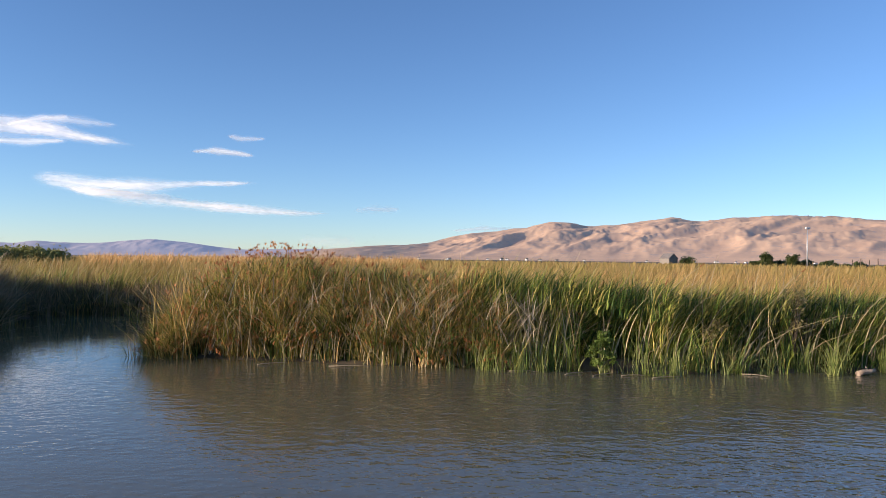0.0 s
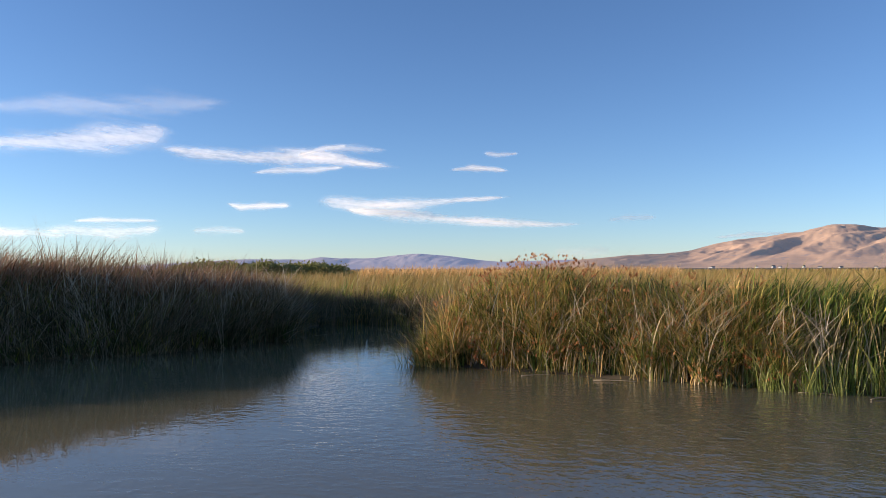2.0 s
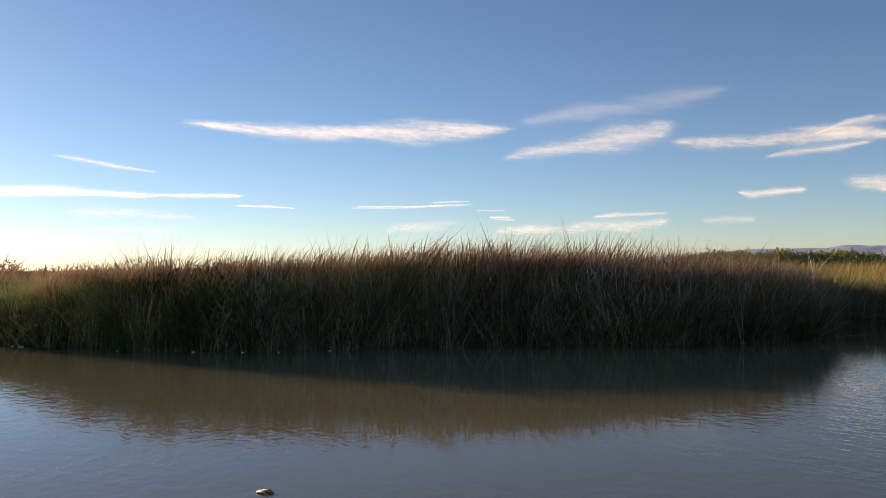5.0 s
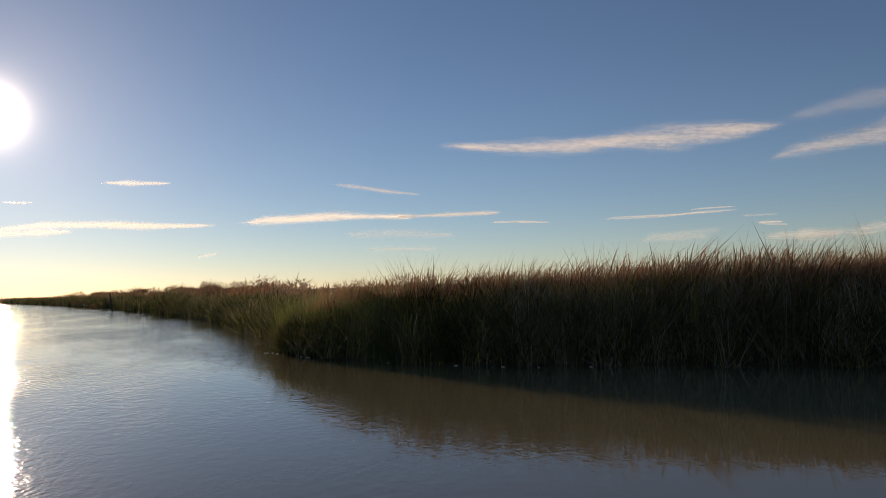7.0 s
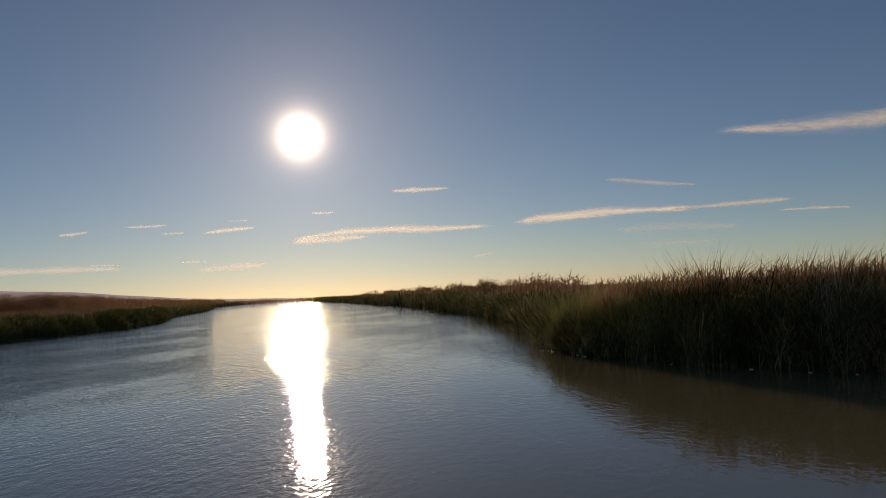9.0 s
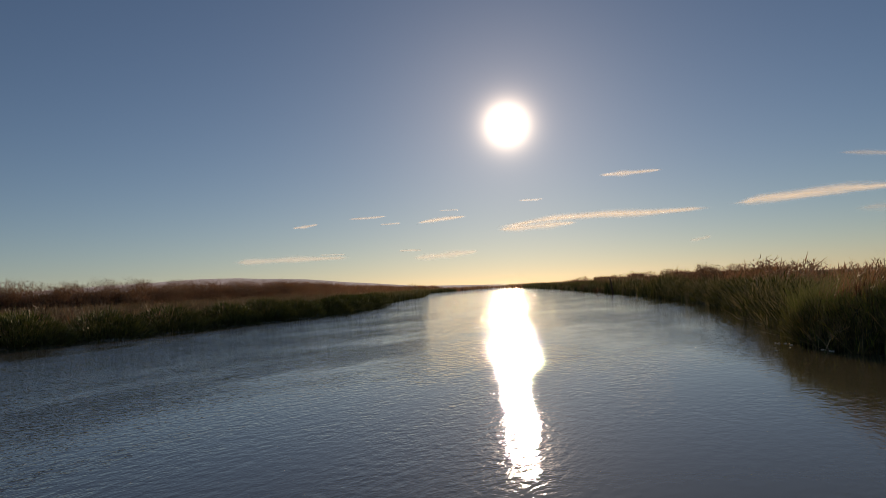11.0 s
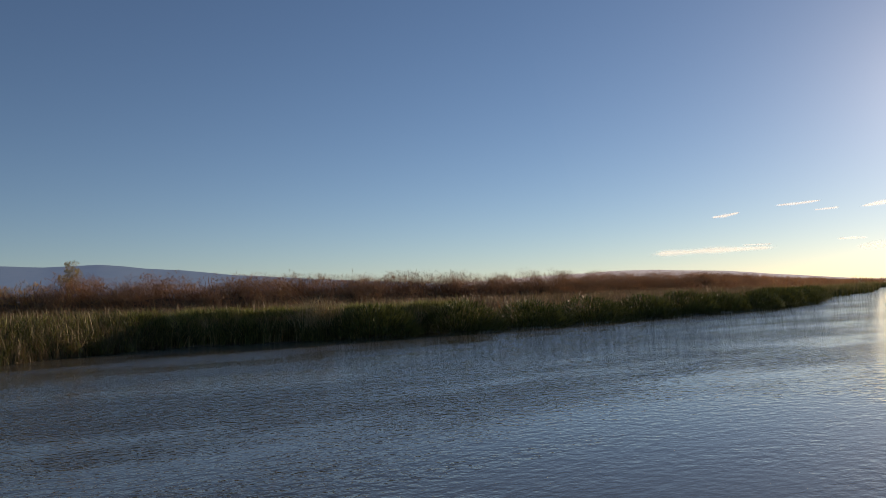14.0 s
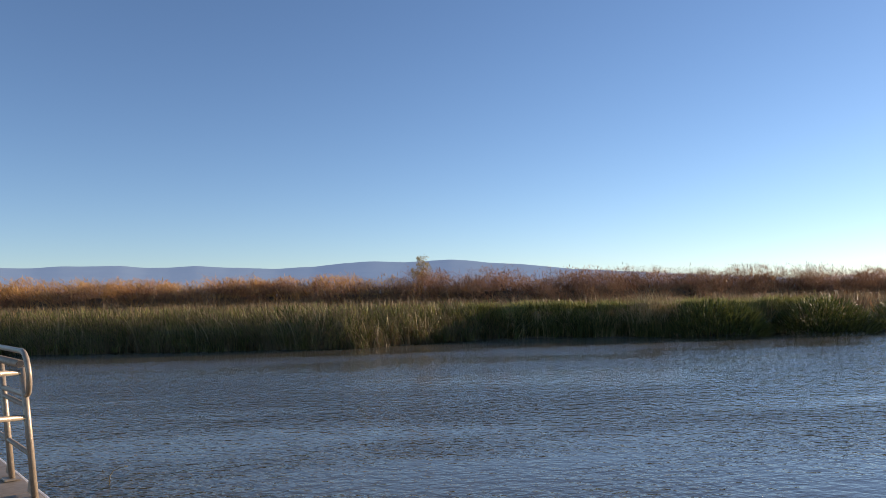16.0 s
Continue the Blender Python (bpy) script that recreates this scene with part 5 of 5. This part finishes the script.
# driftwood and fallen stalks at the waterline
DRIFT = plain_material("bleached_wood", [(0.26, 0.19, 0.13), (0.44, 0.34, 0.25)], 5.0, 0.8)
log = thing("driftwood", (9.9, 17.25, 0.02), "short bleached driftwood log at the water edge", "driftwood", turn=14)
bm = bmesh.new()
tube(bm, [(-0.24, 0, 0.02), (-0.08, 0.02, 0.06), (0.1, 0, 0.07), (0.22, -0.03, 0.11)], 0.07, 0.04, 9)
tube(bm, [(0.02, 0, 0.06), (0.06, 0.05, 0.13), (0.05, 0.08, 0.18)], 0.022, 0.012, 6)
part("trunk", bm, DRIFT, log)
FALL = random.Random(9)
for i, (x, y) in enumerate([(1.9, 17.15), (3.0, 16.9), (3.6, 16.75), (4.3, 16.7), (5.0, 16.5), (7.2, 16.95), (-2.2, 17.6), (-4.1, 17.9)]):
    stalk = thing("fallen_stalk", (x, y, 0.015), "pale fallen reed stalk floating at the bank", "reed stalk", "fallen stalks", FALL.uniform(-50, 50))
    bm = bmesh.new()
    ln = FALL.uniform(0.25, 0.5)
    tube(bm, [(-ln, 0, 0.0), (-ln * 0.3, 0.05, 0.01), (ln * 0.4, 0.03, 0.012), (ln, -0.08, FALL.uniform(0, 0.04))], 0.014, 0.007, 6)
    part("stem", bm, DEAD_STEM, stalk)

# ---- boat landing ----
PLATE = plain_material("deck_plate", [(0.27, 0.22, 0.16), (0.35, 0.29, 0.22)], 2.2, 0.55, 0.2, 0.3, 0.003)
RAIL = plain_material("pale_rail_paint", [(0.36, 0.29, 0.21), (0.46, 0.38, 0.28)], 6.0, 0.4, 0.3, 0.08, 0.001)
FLOAT = plain_material("dark_float", [(0.05, 0.05, 0.05), (0.09, 0.085, 0.08)], 3.0, 0.6)
# local axes: x along the deck's edge away from the river, y inland over the deck
EDGE = Vector((0.52, -0.855, 0)).normalized()
INNER = Vector((0.855, 0.52, 0)).normalized()
FOOT = Vector((-3.44, -7.57, 1.2))
place = Matrix((EDGE, INNER, Vector((0, 0, 1)))).transposed().to_4x4()
place.translation = FOOT
dock = new("dock")
dock.matrix_world = place
tagged(dock, "grey metal plated boat dock on dark floats", "dock")
bm = bmesh.new()
for k in range(4):
    box(bm, (1.19, 2.6, 0.05), (-0.3 + 1.2 * k, 1.22, -0.03), 0.008)
part("deck", bm, PLATE, dock)
for yy in (-0.09, 2.53):
    bm = bmesh.new()
    box(bm, (4.9, 0.1, 0.24), (1.5, yy, -0.16), 0.02)
    part("edge_beam", bm, GALV, dock)
for yy in (0.4, 2.0):
    bm = bmesh.new()
    box(bm, (4.6, 0.8, 1.25), (1.5, yy, -0.9), 0.12)
    part("float", bm, FLOAT, dock)
railing = new("railing")
railing.matrix_world = place
tagged(railing, "pale painted tubular guard rail on the dock", "railing")
LEAN = 0.10
for k, xx in enumerate((0.0, 0.86, 2.9)):
    bm = bmesh.new()
    tube(bm, [(xx, 0, 0), (xx, LEAN * 0.5, 0.5), (xx, LEAN, 0.97)], 0.024, sides=12)
    post = part("post", bm, RAIL, railing)
    bm = bmesh.new()
    box(bm, (0.16, 0.12, 0.012), (xx, 0.01, 0.006), 0.003)
    part("foot_plate", bm, RAIL, post)
    bm = bmesh.new()
    q = [bm.verts.new(c) for c in ((xx + 0.03, 0.004, 0.012), (xx + 0.26, 0.004, 0.012), (xx + 0.03, 0.03, 0.26), (xx + 0.03, -0.006, 0.012), (xx + 0.26, -0.006, 0.012), (xx + 0.03, 0.018, 0.26))]
    for f in ((0, 1, 2), (3, 5, 4), (0, 3, 4, 1), (1, 4, 5, 2), (2, 5, 3, 0)):
        bm.faces.new([q[i] for i in f])
    part("gusset", bm, RAIL, post)
# hand rail that returns on itself in a loop beyond the end post
bm = bmesh.new()
turn = [(-0.03 - 0.16 * math.sin(a), 0.93 + 0.16 * math.cos(a)) for a in np.linspace(0, math.pi, 13)]
line = [(2.9, 1.09), (1.5, 1.09), (0.4, 1.09)] + turn + [(0.3, 0.765), (0.86, 0.755)]
tube(bm, [(x, LEAN * z, z) for x, z in line], 0.02, sides=12)
part("hand_rail", bm, RAIL, railing)
for z, r, x0 in ((0.99, 0.03, 0.09), (0.69, 0.019, 0.0), (0.33, 0.019, 0.0)):
    bm = bmesh.new()
    tube(bm, [(x0, LEAN * z, z), (1.5, LEAN * z, z), (3.0, LEAN * z, z)], r, sides=12)
    bar = part("rail", bm, RAIL, railing)
    if r > 0.02:
        # shade inside the open pipe, as a dark disc on its solid end
        bm = bmesh.new()
        tube(bm, [(x0 - 0.006, LEAN * z, z), (x0 + 0.01, LEAN * z, z)], r * 0.84, sides=12)
        part("pipe_shade_disc", bm, FLOAT, bar, "dark disc for the shaded open end of the pipe")
for z in (0.934, 0.605):
    bm = bmesh.new()
    tube(bm, [(0, LEAN * z, z), (0.1, 1.2, z), (0.2, 2.4, z)], 0.021, sides=12)
    part("cross_bar", bm, RAIL, railing)
bm = bmesh.new()
tube(bm, [(0.2, 2.4, 0), (0.2, 2.4, 0.5), (0.2, 2.4, 0.95)], 0.024, sides=12)
part("post", bm, RAIL, railing)

# single bent stalks that stand out of the sunlit bank
HEADY = random.Random(21)
for i in range(46):
    x = HEADY.uniform(-7.0, 13.0)
    y = float(np.interp(x, [q[0] for q in NORTH_BANK[29:38]], [q[1] for q in NORTH_BANK[29:38]])) + HEADY.uniform(0.15, 2.2)
    stalk = thing("bent_stalk", (x, y, 0.0), "golden dead cattail stalk arching over the reeds", "reed stalk", "bent stalks of the sunlit bank", HEADY.uniform(-70, 60))
    high, reach = HEADY.uniform(1.9, 2.7), HEADY.uniform(0.5, 1.5)
    drop = HEADY.uniform(0.0, 0.5)
    bm = bmesh.new()
    line = [(reach * k * k, 0.04 * math.sin(4 * k), high * (k - drop * k ** 4)) for k in (0.0, 0.2, 0.4, 0.6, 0.75, 0.88, 1.0)]
    line[0] = (0, 0, -0.15)
    tube(bm, line, 0.012, 0.006, 5)
    part("stem", bm, STRAW, stalk)
    bm = bmesh.new()
    end = Vector(line[-1])
    way = (end - Vector(line[-2])).normalized()
    tube(bm, [end, end + way * 0.05, end + way * 0.13], 0.017, 0.008, 6)
    part("seed_head", bm, HEADS, stalk)

# pale chips drifting along the shaded bank
CHALK = plain_material("pale_fluff", [(0.75, 0.72, 0.66), (0.85, 0.82, 0.77)], 9.0, 0.8)
for i in range(12):
    k = HEADY.uniform(0, 1)
    x = -33.5 + 13 * k
    y = float(np.interp(x, [q[0] for q in NORTH_BANK[8:15]], [q[1] for q in NORTH_BANK[8:15]])) - HEADY.uniform(0.1, 0.5)
    chip = thing("drift_chip", (x, y, 0.01), "small pale chip drifting at the reed edge", "debris", "drifting chips", HEADY.uniform(0, 180))
    bm = bmesh.new()
    box(bm, (0.10, 0.05, 0.03), (0, 0, 0), 0.012)
    part("chip", bm, CHALK, chip)

leaf = thing("drift_leaf", (-9.18, 3.68, 0.01), "curled brown dead reed leaf drifting on the water", "leaf", turn=25)
bm = bmesh.new()
for a, b, c in (((-0.11, 0, 0), (0.0, 0.03, 0.012), (0.11, 0.01, 0.0)), ((-0.10, -0.04, 0.0), (0.0, -0.03, 0.01), (0.10, -0.06, 0.0)), ((-0.08, 0.04, 0.0), (0.0, 0.06, 0.014), (0.08, 0.05, 0.0))):
    tube(bm, [a, b, c], 0.018, 0.008, 6)
part("blade", bm, STRAW, leaf)
stem = thing("reed_stem", (-2.37, -13.3, 0.0), "thin pale reed stem bent over out of the water", "reed stalk")
bm = bmesh.new()
tube(bm, [(0, 0, -0.4), (0, 0, 0.12), (-0.05, 0, 0.2), (-0.16, 0.02, 0.24), (-0.26, 0.03, 0.26)], 0.009, 0.004, 6)
part("stem", bm, STRAW, stem)

# low pale buildings at the foot of the eastern hills
PLASTER = plain_material("pale_plaster", [(0.62, 0.60, 0.57), (0.76, 0.74, 0.70)], 0.2, 0.8)
TOWN = random.Random(33)
for i in range(26):
    head = TOWN.uniform(-27, 9)
    x, y = far_place(head, TOWN.uniform(2480, 2580))
    house = thing("far_house", (x, y, 0.2), "pale low building at the foot of the hills", "house", "town below the hills", -head + TOWN.uniform(-30, 30))
    w, d, h = TOWN.uniform(2.5, 6), TOWN.uniform(2.5, 5), TOWN.uniform(3, 6)
    bm = bmesh.new()
    box(bm, (w * 2, d * 2, h), (0, 0, h / 2 - 0.3))
    part("wall", bm, PLASTER, house)
    bm = bmesh.new()
    g = h + TOWN.uniform(1.5, 3.5)
    v = [bm.verts.new(q) for q in ((-w - 1, -d - 1, h - 0.4), (w + 1, -d - 1, h - 0.4), (w + 1, d + 1, h - 0.4), (-w - 1, d + 1, h - 0.4), (-w, 0, g), (w, 0, g))]
    for f in ((0, 1, 5, 4), (2, 3, 4, 5), (1, 2, 5), (3, 0, 4), (3, 2, 1, 0)):
        bm.faces.new([v[k] for k in f])
    part("roof", bm, SHINGLE, house)
